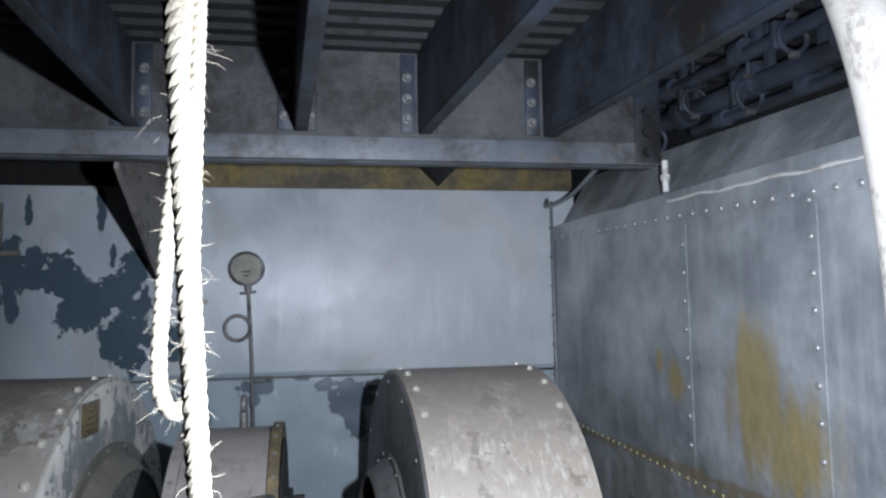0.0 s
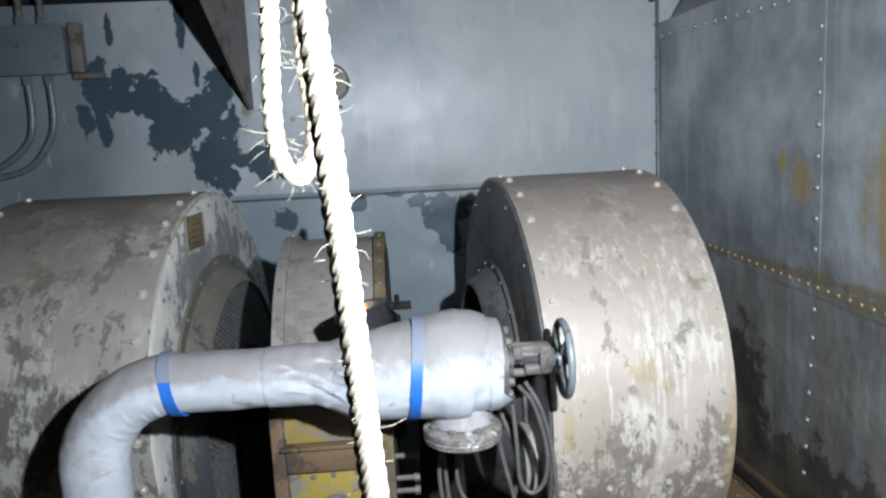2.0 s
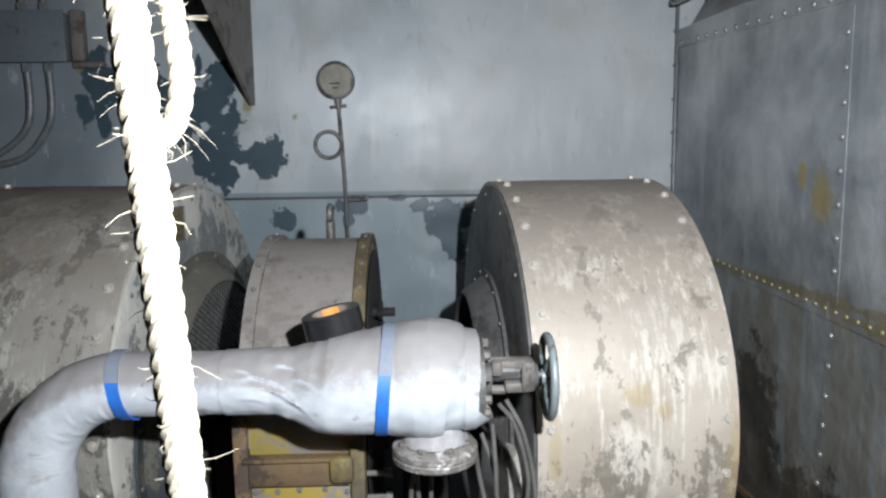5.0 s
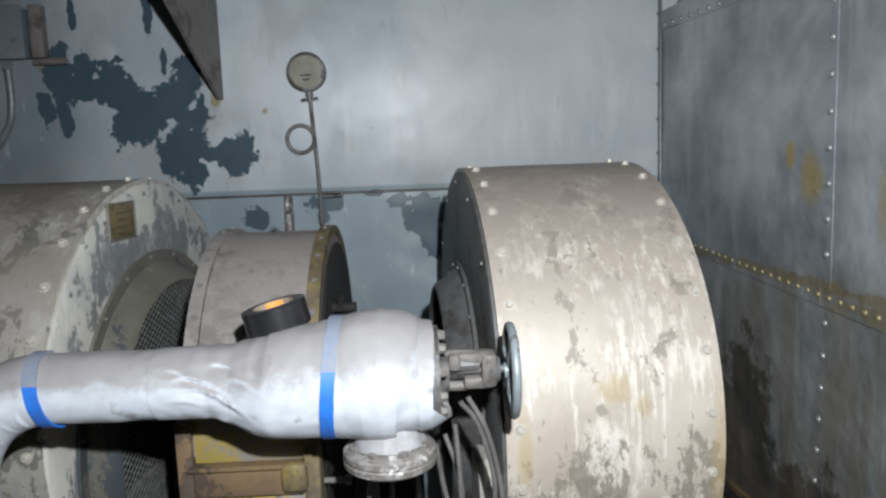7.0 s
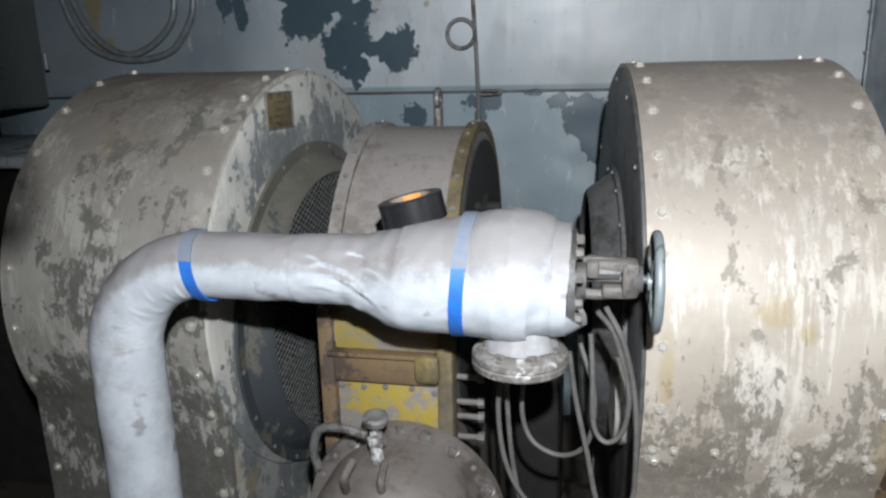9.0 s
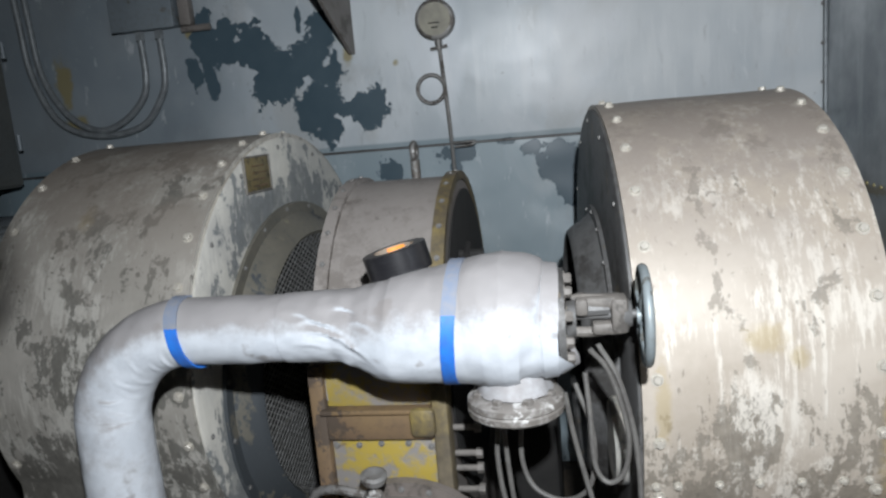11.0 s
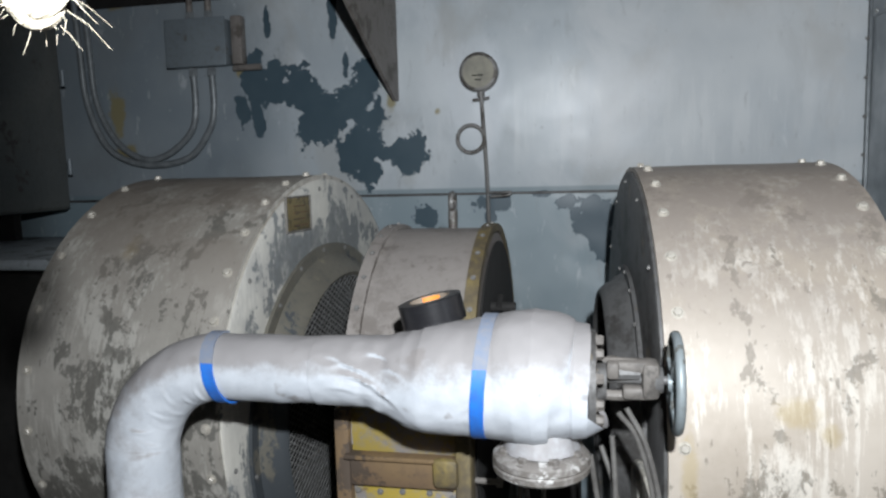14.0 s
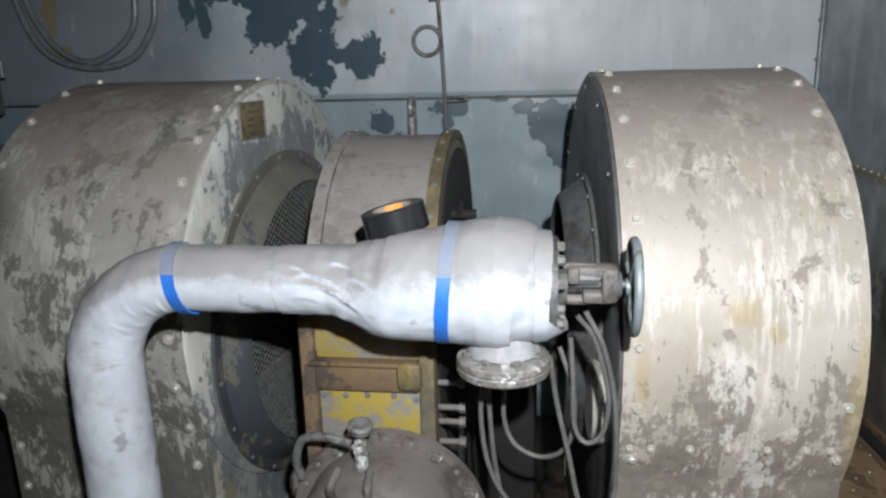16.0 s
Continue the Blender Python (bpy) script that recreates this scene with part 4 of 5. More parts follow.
# Folds in the canvas: where it starts, which way it runs, its length, width and height.
folds = [(-0.3, 0.876, 1, -0.3, 0.028, 0.0045, 0.005), (-0.268, 0.862, 1, -0.25, 0.034, 0.005, 0.0065), (-0.25, 0.838, 1, -0.35, 0.034, 0.0045, 0.006), (-0.225, 0.885, 1, -0.15, 0.026, 0.005, 0.006),
         (-0.21, 0.815, 1, -0.5, 0.03, 0.0045, 0.005), (-0.29, 0.82, 1, -0.15, 0.022, 0.004, 0.003), (-0.185, 0.86, 1, -0.3, 0.024, 0.004, 0.004), (-0.06, 0.8, 1, 0.6, 0.02, 0.004, 0.003)]
for deg, rho in ((4, 0.13), (14, 0.125), (24, 0.15), (33, 0.122), (41, 0.135), (50, 0.12), (58, 0.15), (68, 0.125), (80, 0.13)):
    ca, sa = math.cos(radians(deg)), math.sin(radians(deg))
    folds.append((-0.56 - rho * ca, 0.66 + rho * sa, -ca, sa + 0.3 * math.sin(deg), 0.02 + 0.006 * math.sin(2 * deg), 0.004, 0.0022 + 0.001 * math.sin(3 * deg)))
for v in bm.verts:
    p = v.co.copy()
    crease = max(0.0, 1 - abs(p.x + 0.23) / 0.09) + 0.5 * max(0.0, 1 - (p - Vector((-0.68, PY, 0.78))).length / 0.12)
    v.co += 0.003 * noise.noise_vector(p * 13) + 0.0012 * noise.noise_vector(p * 38)
    if p.y < PY + 0.02:
        for fx, fz, dx, dz, length, width, height in folds:
            n = math.hypot(dx, dz)
            u = ((p.x - fx) * dx + (p.z - fz) * dz) / n
            w = ((p.z - fz) * dx - (p.x - fx) * dz) / n + 0.12 * u * u / length
            v.co.y -= 0.62 * height * math.exp(-(u / length) ** 2) * (math.exp(-(w / width) ** 2) - 0.6 * math.exp(-((w + 2 * width) / width) ** 2))
    v.co += 0.003 * crease * noise.noise_vector(Vector((p.x * 34, p.y * 12, p.z * 60)))
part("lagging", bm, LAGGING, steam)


def band(x, r, a0, a1, width=0.024, lift=0.0012, tilt=0.0):
    """A strip of tape round the pipe between two angles (0 is straight up, turning towards the front)."""
    bm = bmesh.new()
    rows = []
    for k in range(33):
        a = a0 + (a1 - a0) * k / 32
        w = 0.5 * width * (1 + 0.06 * noise.noise(Vector((a * 3, x, 0))))
        sh = tilt * math.cos(a)
        rr = r + lift + 0.0025 * noise.noise(Vector((x, a, 3)))
        rows.append([bm.verts.new((x + sh + s * w, PY - q * math.sin(a), PZ + q * math.cos(a))) for q in (rr, rr - 0.004) for s in (-1, 1)])
    for p, q in zip(rows, rows[1:]):
        bm.faces.new((p[0], p[1], q[1], q[0])), bm.faces.new((p[2], q[2], q[3], p[3]))
        bm.faces.new((p[0], q[0], q[2], p[2])), bm.faces.new((p[1], p[3], q[3], q[1]))
    return bm


for x, r, tilt in ((-0.553, 0.0685, -0.012), (-0.034, 0.1115, 0.01)):
    part("tape_strip", band(x, r, radians(70), radians(200), 0.024, 0.002, tilt), BLUE, steam, "bright blue masking tape")
    part("tape_strip", band(x, r, radians(-20), radians(70), 0.025, 0.002, tilt), BLUE_DUSTY, steam, "dust-covered blue masking tape")
bm = bmesh.new()
turned(bm, [(0, 0.05), (0.03, 0.055), (0.034, 0.08), (0.04, 0.087), (0.05, 0.088), (0.053, 0.0855), (0.056, 0.088), (0.066, 0.087), (0.071, 0.081), (0.071, 0.04)], (0.063, PY - 0.005, 0.735), (0, 0, -1), 48)
part("outlet_flange", bm, SPLASHED, steam, "rusty outlet flange with white paint splashes")
bm = bmesh.new()
turned(bm, [(-0.03, 0.05), (-0.01, 0.056), (0.008, 0.065), (0.02, 0.067), (0.027, 0.07), (0.0315, 0.06)], (0.063, PY - 0.005, 0.735), (0, 0, -1), 56)
for v in bm.verts:
    v.co += 0.004 * noise.noise_vector(v.co * 24)
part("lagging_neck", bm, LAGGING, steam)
for k in range(8):
    a = 2 * math.pi * (k + 0.5) / 8
    stud(SPLASHED_NUT_ME, steam, (0.063 + 0.72 + 0.068 * math.cos(a), -0.005 + 0.068 * math.sin(a), 0.699), (0, 0, 1), "nut")
bm = bmesh.new()
turned(bm, [(0, 0.09), (0.012, 0.09), (0.014, 0.04), (0.03, 0.036)], (0.1485, PY, PZ - 0.004), (1, 0, 0), 40)
part("bonnet", bm, FACE_DARK, steam)
for k in range(10):
    a = 2 * math.pi * (k + 0.5) / 10
    stud(YOKE_NUT_ME, steam, (0.161 + 0.72, 0.072 * math.cos(a), PZ - 0.004 + 0.072 * math.sin(a)), (1, 0, 0), "nut")
for dz in (0.026, -0.026):
    bm = bmesh.new()
    tube(bm, smoothed([(0.165, PY, PZ + dz * 1.1), (0.2, PY, PZ + dz * 1.15), (0.235, PY, PZ + dz), (0.262, PY, PZ + dz * 0.55)], 6), 0.0095, 10)
    part("yoke_arm", bm, YOKE, steam)
bm = bmesh.new()
for dz, x0 in ((0.024, 0.188), (-0.022, 0.205)):
    box(bm, (x0, PY - 0.02, PZ + dz - 0.011), (0.262, PY + 0.02, PZ + dz + 0.012), 0.008)
box(bm, (0.238, PY - 0.026, PZ - 0.03), (0.268, PY + 0.026, PZ + 0.034), 0.009)
part("yoke_head", bm, YOKE, steam, "dusty brown yoke head")
bm = bmesh.new()
box(bm, (0.178, PY - 0.03, PZ + 0.006), (0.2, PY + 0.03, PZ + 0.036), 0.006)
part("gland", bm, YOKE, steam)
bm = bmesh.new()
rod(bm, (0.165, PY, PZ), (0.31, PY, PZ), 0.008, 12)
turned(bm, [(0, 0.02), (0.022, 0.027), (0.034, 0.022)], (0.24, PY, PZ), (1, 0, 0), 20)
turned(bm, [(0, 0.013), (0.05, 0.013)], (0.185, PY - 0.012, PZ + 0.014), (1, 0.1, 0), 8)
part("stem", bm, FACE_DARK, steam)
bm = bmesh.new()
hoop(bm, (0.296, PY, PZ - 0.004), (1, 0, 0), 0.082, 0.0085, 56, 12)
hub = Vector((0.294, PY, PZ - 0.004))
turned(bm, [(-0.012, 0.016), (0.012, 0.016)], hub, (1, 0, 0), 20)
for k in range(4):
    a = math.pi / 4 + math.pi / 2 * k
    d = Vector((0, math.cos(a), math.sin(a)))
    tube(bm, [hub + d * 0.012, hub + d * 0.045 + Vector((-0.004, 0, 0)), hub + d * 0.08], 0.007, 8)
part("handwheel", bm, WHEEL, steam, "grey-green painted handwheel")

# Roll of black tape lying on the swelling of the pipe.
bm = bmesh.new()
turned(bm, [(-0.0245, 0.0395), (-0.0245, 0.06), (-0.0235, 0.0612), (0.0235, 0.0612), (0.0245, 0.06), (0.0245, 0.0395)], (0, 0, 0), (0, 0, 1), 64, True)
roll = thing("tape_roll", "roll of glossy black tape with a cardboard core", "tape roll", (-0.143, 1.73, 0.9405))
roll.matrix_basis = pose(-0.143, 1.732, 0.943, 1, -13, 0)
part("tape", bm, BLACK, roll, local=True)
bm = bmesh.new()
turned(bm, [(-0.0255, 0.037), (-0.0255, 0.0398), (0.025, 0.0398), (0.025, 0.037)], (0, 0, 0), (0, 0, 1), 56, True)
core = part("core", bm, CORE, roll, "brown cardboard core", local=True)
bm = bmesh.new()
for k in range(8):
    a0, a1 = (radians(70 + 7 * j) for j in (k, k + 1))
    bm.faces.new([bm.verts.new((0.0368 * math.cos(a), 0.0368 * math.sin(a), z)) for a, z in ((a0, -0.012), (a1, -0.012), (a1, 0.023), (a0, 0.023))])
part("label", bm, LABEL, core, "orange label inside the core", local=True)

# Thin cables hanging behind the valve.
CABLES = [
    [(0.02, 1.78, 0.62), (0.01, 1.78, 0.52), (0.03, 1.77, 0.4), (0.09, 1.76, 0.31), (0.2, 1.74, 0.25), (0.25, 1.73, 0.3)],
    [(0.06, 1.82, 0.6), (0.055, 1.82, 0.5), (0.08, 1.81, 0.44), (0.14, 1.8, 0.42), (0.19, 1.79, 0.46), (0.2, 1.8, 0.56), (0.17, 1.82, 0.66)],
    [(0.15, 1.77, 0.66), (0.165, 1.77, 0.56), (0.2, 1.75, 0.4), (0.215, 1.74, 0.26), (0.22, 1.73, -0.35)],
    [(0.2, 1.73, 0.76), (0.235, 1.73, 0.71), (0.262, 1.73, 0.6), (0.255, 1.735, 0.52), (0.225, 1.74, 0.49), (0.2, 1.75, 0.52), (0.195, 1.76, 0.62), (0.19, 1.77, 0.7)],
    [(0.215, 1.725, 0.77), (0.25, 1.72, 0.7), (0.275, 1.72, 0.58), (0.28, 1.72, 0.42), (0.272, 1.72, 0.3), (0.25, 1.72, -0.35)],
    [(0.02, 1.81, 0.64), (0.03, 1.8, 0.47), (0.045, 1.79, 0.36), (0.075, 1.78, 0.22), (0.095, 1.775, 0.0), (0.11, 1.77, -0.35)],
]
bundle = thing("cable_bundle", "thin grey cables hanging in loose loops behind the valve", "cable", (0.17, 1.76, 0))
for pts in CABLES:
    bm = bmesh.new()
    tube(bm, smoothed(pts, 7), 0.0052, 8)
    part("cable", bm, CABLE, bundle)

# ---- bulkhead fittings ----
gauge = thing("pressure_gauge", "round pressure gauge with yellowed face on the bulkhead", "gauge", (-0.31, 3.49, 1.6))
bm = bmesh.new()
turned(bm, [(0, 0.074), (0.004, 0.08), (0.045, 0.08), (0.05, 0.072), (0.05, 0.066)], (-0.31, 3.4905, 1.6), (0, -1, 0), 48)
part("case", bm, IRON, gauge)
bm = bmesh.new()
turned(bm, [(0, 0.065), (0.002, 0.065)], (-0.31, 3.4403, 1.6), (0, -1, 0), 48)
part("dial", bm, DIAL, gauge)
bm = bmesh.new()
box(bm, (-0.335, 3.4365, 1.583), (-0.29, 3.438, 1.588))
box(bm, (-0.325, 3.4365, 1.565), (-0.298, 3.438, 1.57))
part("marking", bm, DARK, gauge, "unreadable dark dial markings", smooth=False)
bm = bmesh.new()
turned(bm, [(0, 0.016), (0.02, 0.016), (0.02, 0.011), (0.04, 0.011)], (-0.305, 3.47, 1.521), (0, 0, -1), 12)
turned(bm, [(-0.035, 0.007), (0.035, 0.007)], (-0.305, 3.47, 1.49), (1, 0, 0.1), 10)
part("cock", bm, IRON, gauge)
bm = bmesh.new()
tube(bm, [(-0.304, 3.475, 1.5), (-0.296, 3.475, 1.35), (-0.288, 3.475, 1.2), (-0.285, 3.475, 1.1), (-0.28, 3.475, 0.75)], 0.009, 10)
hoop(bm, (-0.352, 3.474, 1.327), (0, 1, 0), 0.057, 0.0085, 40)
part("siphon_pipe", bm, IRON, gauge, "bare siphon pipe with a round coil")
bm = bmesh.new()
tube(bm, smoothed([(-0.285, 3.47, 1.1), (-0.23, 3.46, 1.1), (-0.185, 3.46, 1.1), (-0.2, 3.455, 1.087), (-0.27, 3.46, 1.083)], 5), 0.006, 8)
part("branch", bm, IRON, gauge)

bm = bmesh.new()
front = [(-0.672, 3.4905, 1.5), (-0.672, 3.4905, 2.2), (-0.672, 2.62, 2.2), (-0.672, 2.62, 1.9), (-0.672, 2.9, 1.76), (-0.672, 3.44, 1.5)]
lo = [bm.verts.new(Vector(p) - Vector((0.007, 0, 0))) for p in front]
hi = [bm.verts.new(Vector(p) + Vector((0.007, 0, 0))) for p in front]
bm.faces.new(lo), bm.faces.new(hi[::-1])
for k in range(6):
    bm.faces.new((lo[k], hi[k], hi[(k + 1) % 6], lo[(k + 1) % 6]))
single("bracket", bm, CASING, "brownish grey tapered bracket plate welded to the bulkhead", "bracket", smooth=False)

jb = thing("junction_box", "grey junction box with conduit glands on the bulkhead", "junction box", (-1.56, 3.49, 1.75))
bm = bmesh.new()
box(bm, (-1.7, 3.405, 1.69), (-1.42, 3.4895, 1.885), 0.006)
part("body", bm, BOX, jb)
bm = bmesh.new()
box(bm, (-1.705, 3.397, 1.683), (-1.415, 3.4045, 1.892), 0.003)
part("lid", bm, BOX, jb)
bm = bmesh.new()
box(bm, (-1.41, 3.44, 1.69), (-1.36, 3.4895, 1.9), 0.006)
rod(bm, (-1.41, 3.455, 1.675), (-1.28, 3.455, 1.675), 0.014, 10)
part("mounting_strip", bm, CASING, jb, "brownish mounting strip beside the box")
for x in (-1.6, -1.51):
    for z0, z1 in ((1.645, 1.682), (1.893, 1.925)):
        bm = bmesh.new()
        turned(bm, [(0, 0.021), (z1 - z0, 0.021)], (x, 3.44, z0), (0, 0, 1), 6)
        part("gland", bm, CONDUIT, jb, "pale gland nut")
for x, drop, left in ((-1.6, 1.285, -2.14), (-1.51, 1.26, -2.19)):
    bm = bmesh.new()
    tube(bm, smoothed([(x, 3.44, 1.66), (x, 3.44, 1.5), (x - 0.035, 3.445, 1.4), (x - 0.15, 3.45, drop + 0.025), (-1.88, 3.455, drop), (left + 0.12, 3.46, drop + 0.08), (left + 0.02, 3.465, 1.55), (left, 3.465, 1.8), (left - 0.02, 3.465, 2.24)], 8), 0.0145, 12)
    single("conduit", bm, CONDUIT, "grey flexible conduit looping from the junction box", "conduit", "conduits")
    bm = bmesh.new()
    tube(bm, [(x, 3.44, 1.915), (x, 3.44, 2.0), (x, 3.45, 2.24)], 0.0145, 12)
    single("conduit", bm, CASING, "grey-brown conduit rising from the junction box", "conduit", "conduits")

cab = thing("cabinet", "dark grey-green steel cabinet with hinged door", "cabinet", (-2.6, 3.0, 1.07))
bm = bmesh.new()
box(bm, (-3.05, 2.2, 1.065), (-2.235, 3.36, 1.93), 0.006)
part("body", bm, CABINET, cab)
bm = bmesh.new()
box(bm, (-2.2345, 2.24, 1.075), (-2.215, 3.35, 1.92), 0.005)
door = part("door", bm, CABINET, cab)
for z in (1.26, 1.66):
    bm = bmesh.new()
    rod(bm, (-2.205, 3.355, z - 0.035), (-2.205, 3.355, z + 0.035), 0.01, 10)
    part("hinge", bm, BOX, door, "bright hinge")
for y in (2.5, 3.1):
    bm = bmesh.new()
    box(bm, (-3.2, y, 0.9455), (-2.3, y + 0.04, 1.0645))
    part("support", bm, DARK, cab)
bm = bmesh.new()
box(bm, (-3.29, 2.5, 0.9), (-1.62, 3.3, 0.945), 0.02)
bench = single("bench", bm, BENCH, "pale blue-grey steel bench top behind the blower", "bench")
# Solid black box added for the shade under the bench top.
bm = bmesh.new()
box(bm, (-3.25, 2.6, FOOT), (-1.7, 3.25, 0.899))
part("body", bm, DARK, bench, "black box in place of the shaded space below the top")

# Corner strip and base angle.
trim = thing("trim", "grey corner angle between the bulkhead and the plating", "trim", (1.17, 3.48, 0), kind="structure")
bm = bmesh.new()
box(bm, (1.171, 3.472, 0.0), (1.1815, 3.4995, 1.93), 0.002)
part("corner_angle", bm, CONDUIT, trim)
for k in range(12):
    stud(SMALL_BOLT_ME, trim, (-0.004, 0.001, 0.2 + 0.145 * k), (-0.6, -0.8, 0))
base = thing("baseboard", "dark painted angle along the foot of the plating", "baseboard", (1.2, 2.5, 0), kind="structure")
bm = bmesh.new()
side_slab(bm, [(0, 0.0), (5.2, 0.0), (5.2, 0.035), (0, 0.035)], -0.005, 0.012)
side_slab(bm, [(0, 0.0), (5.2, 0.0), (5.2, 0.012), (0, 0.012)], 0.0125, 0.07)
part("angle_bar", bm, RUSTY, base, smooth=False)
bm = bmesh.new()
tube(bm, [on_side(0, 0.032, 0.05), on_side(5.2, 0.032, 0.05)], 0.016, 10)
part("bar", bm, DARK, base)

# Upper right: leaning panel, torn edge, pipes and brackets in the dark.
bm = bmesh.new()
q = [on_side(0.1, 1.79, -0.01), on_side(5.2, 1.63, -0.01), on_side(5.2, 1.87, -0.16), on_side(0.1, 2.04, -0.16)]
lo = [bm.verts.new(p) for p in q]
hi = [bm.verts.new(p - SIDE_N * 0.02) for p in q]
bm.faces.new(lo), bm.faces.new(hi[::-1])
for k in range(4):
    bm.faces.new((lo[k], hi[k], hi[(k + 1) % 4], lo[(k + 1) % 4]))
single("wall_side_upper", bm, SIDE, "grey panel leaning back above the plating", "wall", kind="structure", smooth=False)
# Black backing added where the space above the panel gets no light.
bm = bmesh.new()
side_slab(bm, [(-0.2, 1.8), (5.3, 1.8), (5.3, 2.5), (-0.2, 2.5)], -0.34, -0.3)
single("wall_side_back", bm, DECK, "black plate added for the unlit space above the panel", "wall", kind="structure")
bm = bmesh.new()
edge = [on_side(1.12 + 0.05 * k, 1.8 - 0.03 * (1.12 + 0.05 * k) + 0.012 * noise.noise(Vector((k * 0.4, 2, 0))), 0.012) for k in range(40)]
tube(bm, edge, [0.0055 + 0.004 * noise.noise(Vector((k * 0.9, 7, 0))) for k in range(40)], 8)
single("sealing_strip", bm, PALE, "ragged pale sealing strip along the top of the plating", "seal")
for n, (s0, s1, z, out, r) in enumerate(((0.9, 5.0, 2.1, -0.1, 0.035), (0.95, 5.0, 2.17, -0.02, 0.022), (1.1, 4.0, 2.03, -0.12, 0.018))):
    bm = bmesh.new()
    tube(bm, [on_side(s0, z, out), on_side(s1, z - 0.03 * (s1 - s0), out)], r, 14)
    for k in range(4):
        s = s0 + 0.15 + 0.4 * k
        tube(bm, [on_side(s, z, out), on_side(s + 0.05, z - 0.001, out)], r * 1.6, 12)
        box(bm, on_side(s + 0.1, z, out) - Vector((0.012, 0.012, 0.01)), on_side(s + 0.1, z, out) + Vector((0.012, 0.012, 2.25 - z)))
    single("pipe", bm, GIRDER, "dark grey pipe run with collars in the dark corner", "pipe", "pipes in the corner")
bm = bmesh.new()
for k in range(3):
    z = 1.93 + 0.07 * k
    turned(bm, [(0, 0.018), (0.02, 0.018)], (1.14, 2.329, z), (0, -1, 0), 6)
box(bm, (1.1, 2.329, 1.892), (1.195, 2.334, 2.24), 0.001)
single("bracket", bm, GIRDER, "grimy bolted end bracket of the cross beam", "bracket")
bm = bmesh.new()
tube(bm, smoothed([(1.14, 3.44, 1.93), (1.1, 3.3, 1.88), (1.14, 3.1, 1.9), (1.17, 2.8, 1.99)], 8), 0.01, 8)
single("cable", bm, CONDUIT, "slack grey cable in the corner under the beam", "cable")

# ---- rope ----
def rope(name, line, radius, pitch, label, hairs, seed):
    """Three laid strands and stray fibres."""
    rnd = random.Random(seed)
    top = thing(name, label, "rope", tuple(line[-1]))
    pts = [Vector(p) for p in line]
    dist = [0.0]
    for a, b in zip(pts, pts[1:]):
        dist.append(dist[-1] + (b - a).length)
    for s in range(3):
        path = []
        for k, p in enumerate(pts):
            d = (pts[min(k + 1, len(pts) - 1)] - pts[max(k - 1, 0)]).normalized()
            u = d.cross(Vector((0.3, 0.9, 0.1))).normalized()
            w = d.cross(u)
            a = 2 * math.pi * (dist[k] / pitch + s / 3)
            path.append(p + 0.36 * radius * (math.cos(a) * u + math.sin(a) * w))
        bm = bmesh.new()
        tube(bm, path, radius * 0.62, 10)
        part("strand", bm, ROPE, top)
    bm = bmesh.new()
    for _ in range(hairs):
        k = rnd.randrange(2, len(pts) - 2)
        d = (pts[k + 1] - pts[k - 1]).normalized()
        a = rnd.uniform(0, 2 * math.pi)
        u = d.cross(Vector((0.3, 0.9, 0.1))).normalized()
        w = d.cross(u)
        out = math.cos(a) * u + math.sin(a) * w
        p = pts[k] + out * radius * 0.9
        length = 0.004 + 0.02 * rnd.random() ** 2.4
        bend = Vector((rnd.uniform(-1, 1), rnd.uniform(-1, 1), rnd.uniform(-1.4, 0.8))) * 0.8
        tube(bm, [p, p + out * length * 0.5 + bend * length * 0.2, p + out * length * 0.8 + bend * length * 0.8], [0.00026, 0.0002, 0.0001], 4)
    tagged(part("fuzz", bm, ROPE, top, "stray rope fibres"), kind="stuff")
    return top


def along(a, b, n):
    return [Vector(a).lerp(Vector(b), k / n) for k in range(n + 1)]


A, B = Vector((-0.076, 0.616, 1.0)), Vector((-0.107, 0.625, 1.5))
D = (B - A) / 0.5
rope("rope", along(A - D * 1.349, A + D * 1.249, 720), 0.0106, 0.038, "thick cream hemp rope hanging from the deck girder", 750, 5)
loop = smoothed([(-0.099, 0.66, 2.249), (-0.106, 0.7, 2.006), (-0.114, 0.745, 1.756), (-0.119, 0.755, 1.556), (-0.122, 0.76, 1.406), (-0.118, 0.762, 1.341), (-0.128, 0.762, 1.306), (-0.144, 0.762, 1.308), (-0.152, 0.76, 1.346), (-0.146, 0.757, 1.456), (-0.132, 0.752, 1.626), (-0.124, 0.735, 1.806), (-0.120, 0.7, 2.006), (-0.114, 0.66, 2.249)], 34)
rope("rope_loop", loop, 0.0085, 0.036, "cream hemp rope hanging in a narrow loop", 260, 6)

# Bent rail close beside the way in.
bm = bmesh.new()
tube(bm, smoothed([(0.7, 0.72, FOOT), (0.7, 0.72, 0.6), (0.7, 0.72, 1.2), (0.69, 0.72, 1.5), (0.66, 0.72, 1.7), (0.605, 0.72, 1.84), (0.53, 0.72, 1.93), (0.466, 0.72, 1.971)], 10), 0.05, 32)
single("rail", bm, RAIL, "dull grey bent tubular rail beside the entry", "rail")

bm = bmesh.new()
rod(bm, (1.2, 2.32, 1.79), (1.2, 2.32, 1.9), 0.011, 10)
turned(bm, [(0, 0.017), (0.02, 0.017)], (1.2, 2.32, 1.83), (0, 0, 1), 6)
single("drain_stub", bm, PALE, "short pale drain stub at the end of the beam", "pipe")

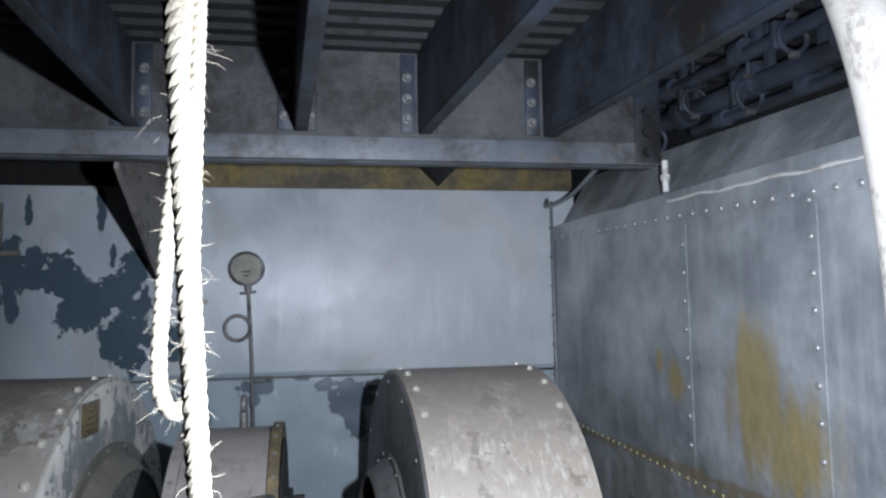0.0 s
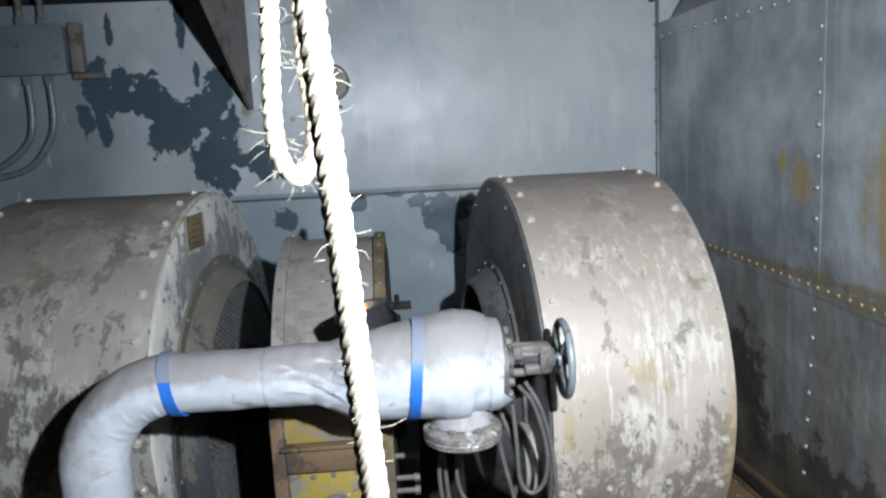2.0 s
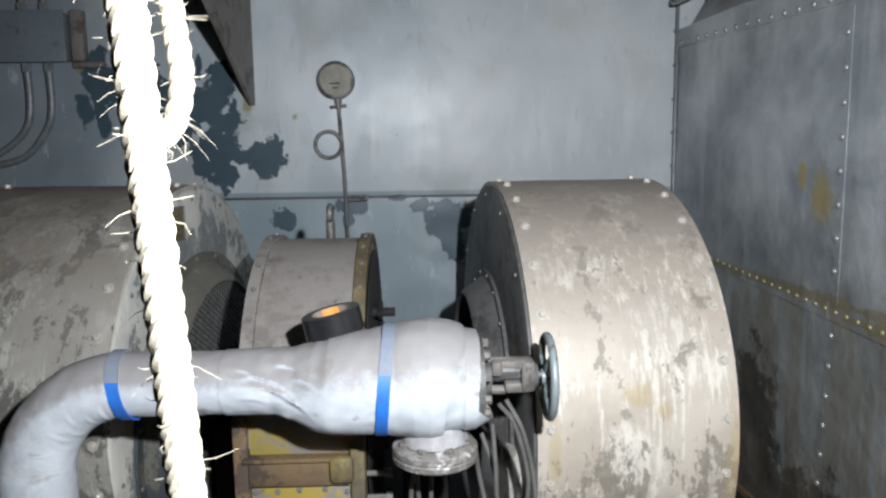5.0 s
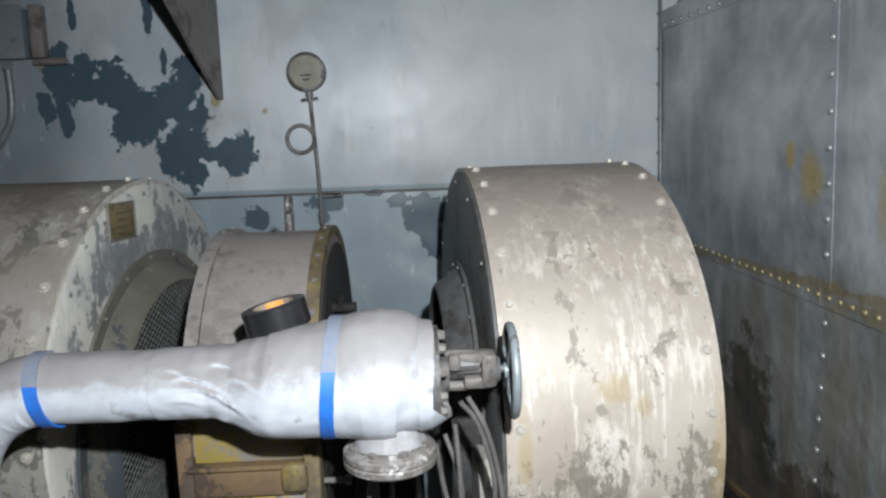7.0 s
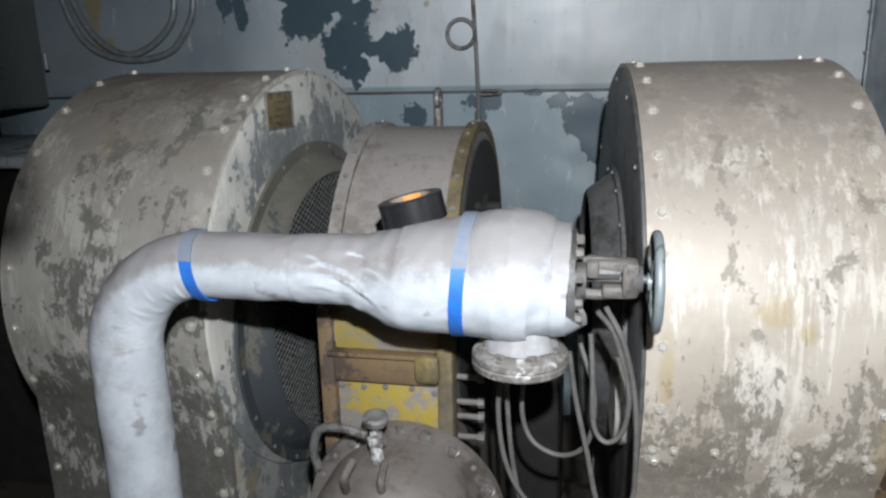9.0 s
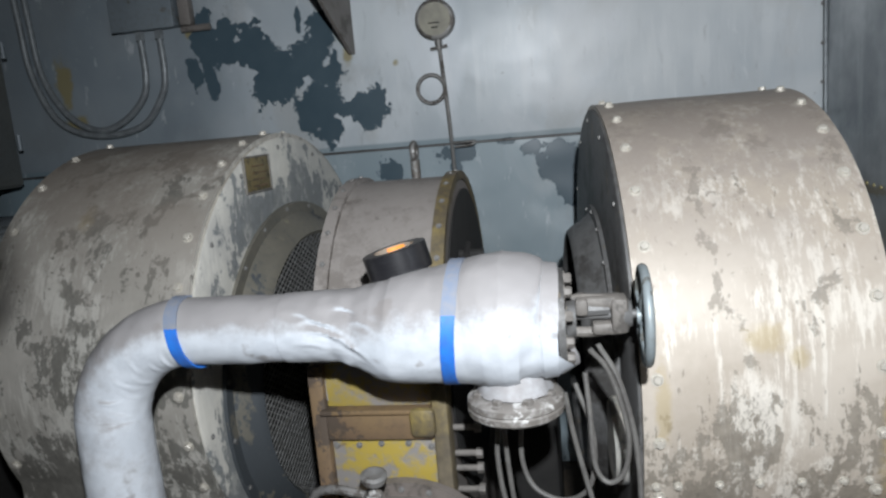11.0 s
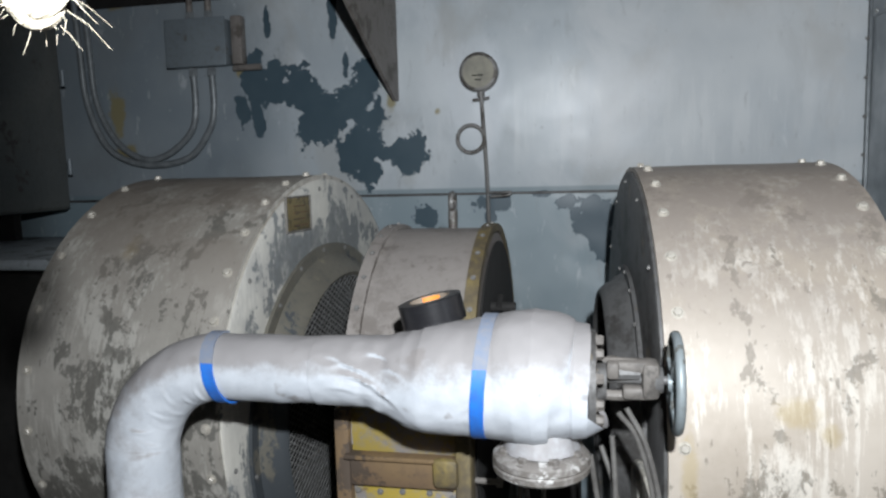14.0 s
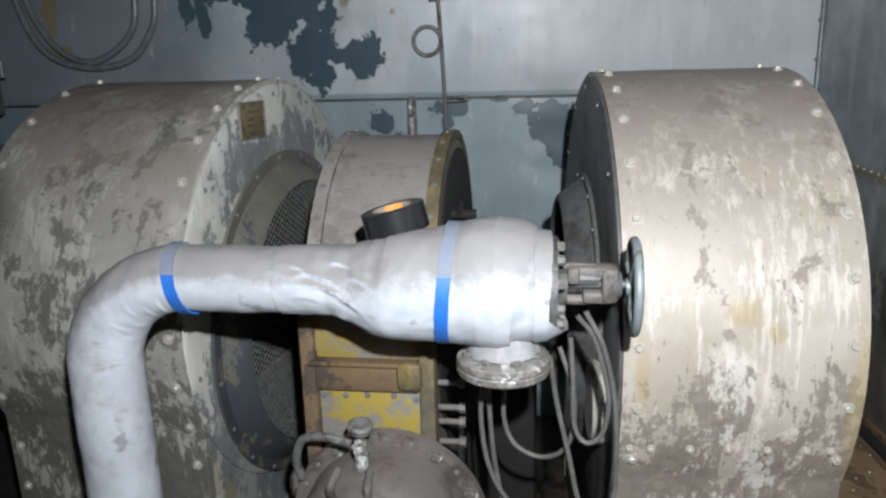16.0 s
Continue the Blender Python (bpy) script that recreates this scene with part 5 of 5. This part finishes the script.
# Hangers and clamps among the pipes of the dark corner.
for k, (s0, z, out) in enumerate(((0.98, 2.02, -0.03), (1.22, 2.1, -0.05), (1.5, 2.04, -0.06), (1.75, 2.13, -0.02))):
    hanger = thing("pipe_hanger", "dark pipe hanger with strap and nuts under the deck", "pipe hanger", tuple(on_side(s0, z, out)), group="pipe hangers")
    bm = bmesh.new()
    c = on_side(s0, z, out)
    hoop(bm, c, SIDE_D, 0.045, 0.008, 28, 8)
    part("strap", bm, GIRDER, hanger)
    bm = bmesh.new()
    rod(bm, c + Vector((0, 0, 0.045)), Vector((c.x, c.y, 2.26)), 0.007, 10)
    part("rod", bm, GIRDER, hanger)
    for dz in (0.052, -0.06):
        bm = bmesh.new()
        turned(bm, [(0, 0.017), (0.014, 0.017)], c + Vector((0, 0, dz)), (0, 0, 1), 6)
        part("nut", bm, BEAM_WEB, hanger)
    bm = bmesh.new()
    q = c - SIDE_D * 0.02
    box(bm, q + Vector((-0.05, -0.012, -0.03)), q + Vector((-0.01, 0.012, 0.05)), 0.006)
    part("clamp", bm, GIRDER, hanger)
# Small dark corner bracket under the beam, and loose paint flakes on the ledge.
bm = bmesh.new()
for a, b, c in (((0.46, 3.2, 2.14), (0.74, 3.2, 2.14), (0.6, 3.2, 2.0)),):
    f = [bm.verts.new(p) for p in (a, b, c)]
    g = [bm.verts.new((p[0], p[1] + 0.29, p[2])) for p in (a, b, c)]
    bm.faces.new(f), bm.faces.new(g[::-1])
    for k in range(3):
        bm.faces.new((f[k], g[k], g[(k + 1) % 3], f[(k + 1) % 3]))
single("knee_bracket", bm, DARK, "black wedge-shaped knee bracket on the bulkhead top", "bracket", smooth=False)
bm = bmesh.new()
rnd = random.Random(12)
for _ in range(130):
    x, y, r = rnd.uniform(0.84, 1.17), rnd.gauss(2.2, 0.35), rnd.uniform(0.001, 0.004)
    n = rnd.randint(4, 6)
    a0 = rnd.uniform(0, 6)
    top = [bm.verts.new((x + r * rnd.uniform(0.6, 1.2) * math.cos(a0 + 6.283 * k / n), y + r * rnd.uniform(0.6, 1.4) * math.sin(a0 + 6.283 * k / n), 0.0035)) for k in range(n)]
    low = [bm.verts.new((v.co.x, v.co.y, 0.0005)) for v in top]
    bm.faces.new(top)
    for k in range(n):
        bm.faces.new((top[k], low[k], low[(k + 1) % n], top[(k + 1) % n]))
tagged(single("paint_flakes", bm, PALE, "loose white paint flakes lying on the rusty ledge", "debris", smooth=False), kind="stuff")

# ---- rivets of the plating ----
RIVET_ME, RIVET_O_ME = rivet_mesh("rivet", 0.0108, RIVET), rivet_mesh("rivet", 0.0085, RIVET_OCHRE)
for s0 in (1.185, 1.797):
    z = 0.928 - 0.055 * (s0 - 1.185)
    while z < 1.68:
        stud(RIVET_ME, wall_side, on_side(s0, z, 0.0018), SIDE_N, "rivet", 0)
        z += 0.0968
    z = 0.732
    while z > 0.1:
        stud(RIVET_ME, wall_side, on_side(s0 - 0.05 + 0.055 * z, z, -0.0062), SIDE_N, "rivet", 0)
        z -= 0.0945
s = 0.05
while s < 2.6:
    stud(RIVET_O_ME, wall_side, on_side(s, seam_z(s) - 0.014, 0.0), SIDE_N, "rivet", 0)
    s += 0.05
s = 0.06
while s < 2.6:
    stud(RIVET_ME, wall_side, on_side(s, 1.742 - 0.03 * s, 0.0058), SIDE_N, "rivet", 0)
    s += 0.08
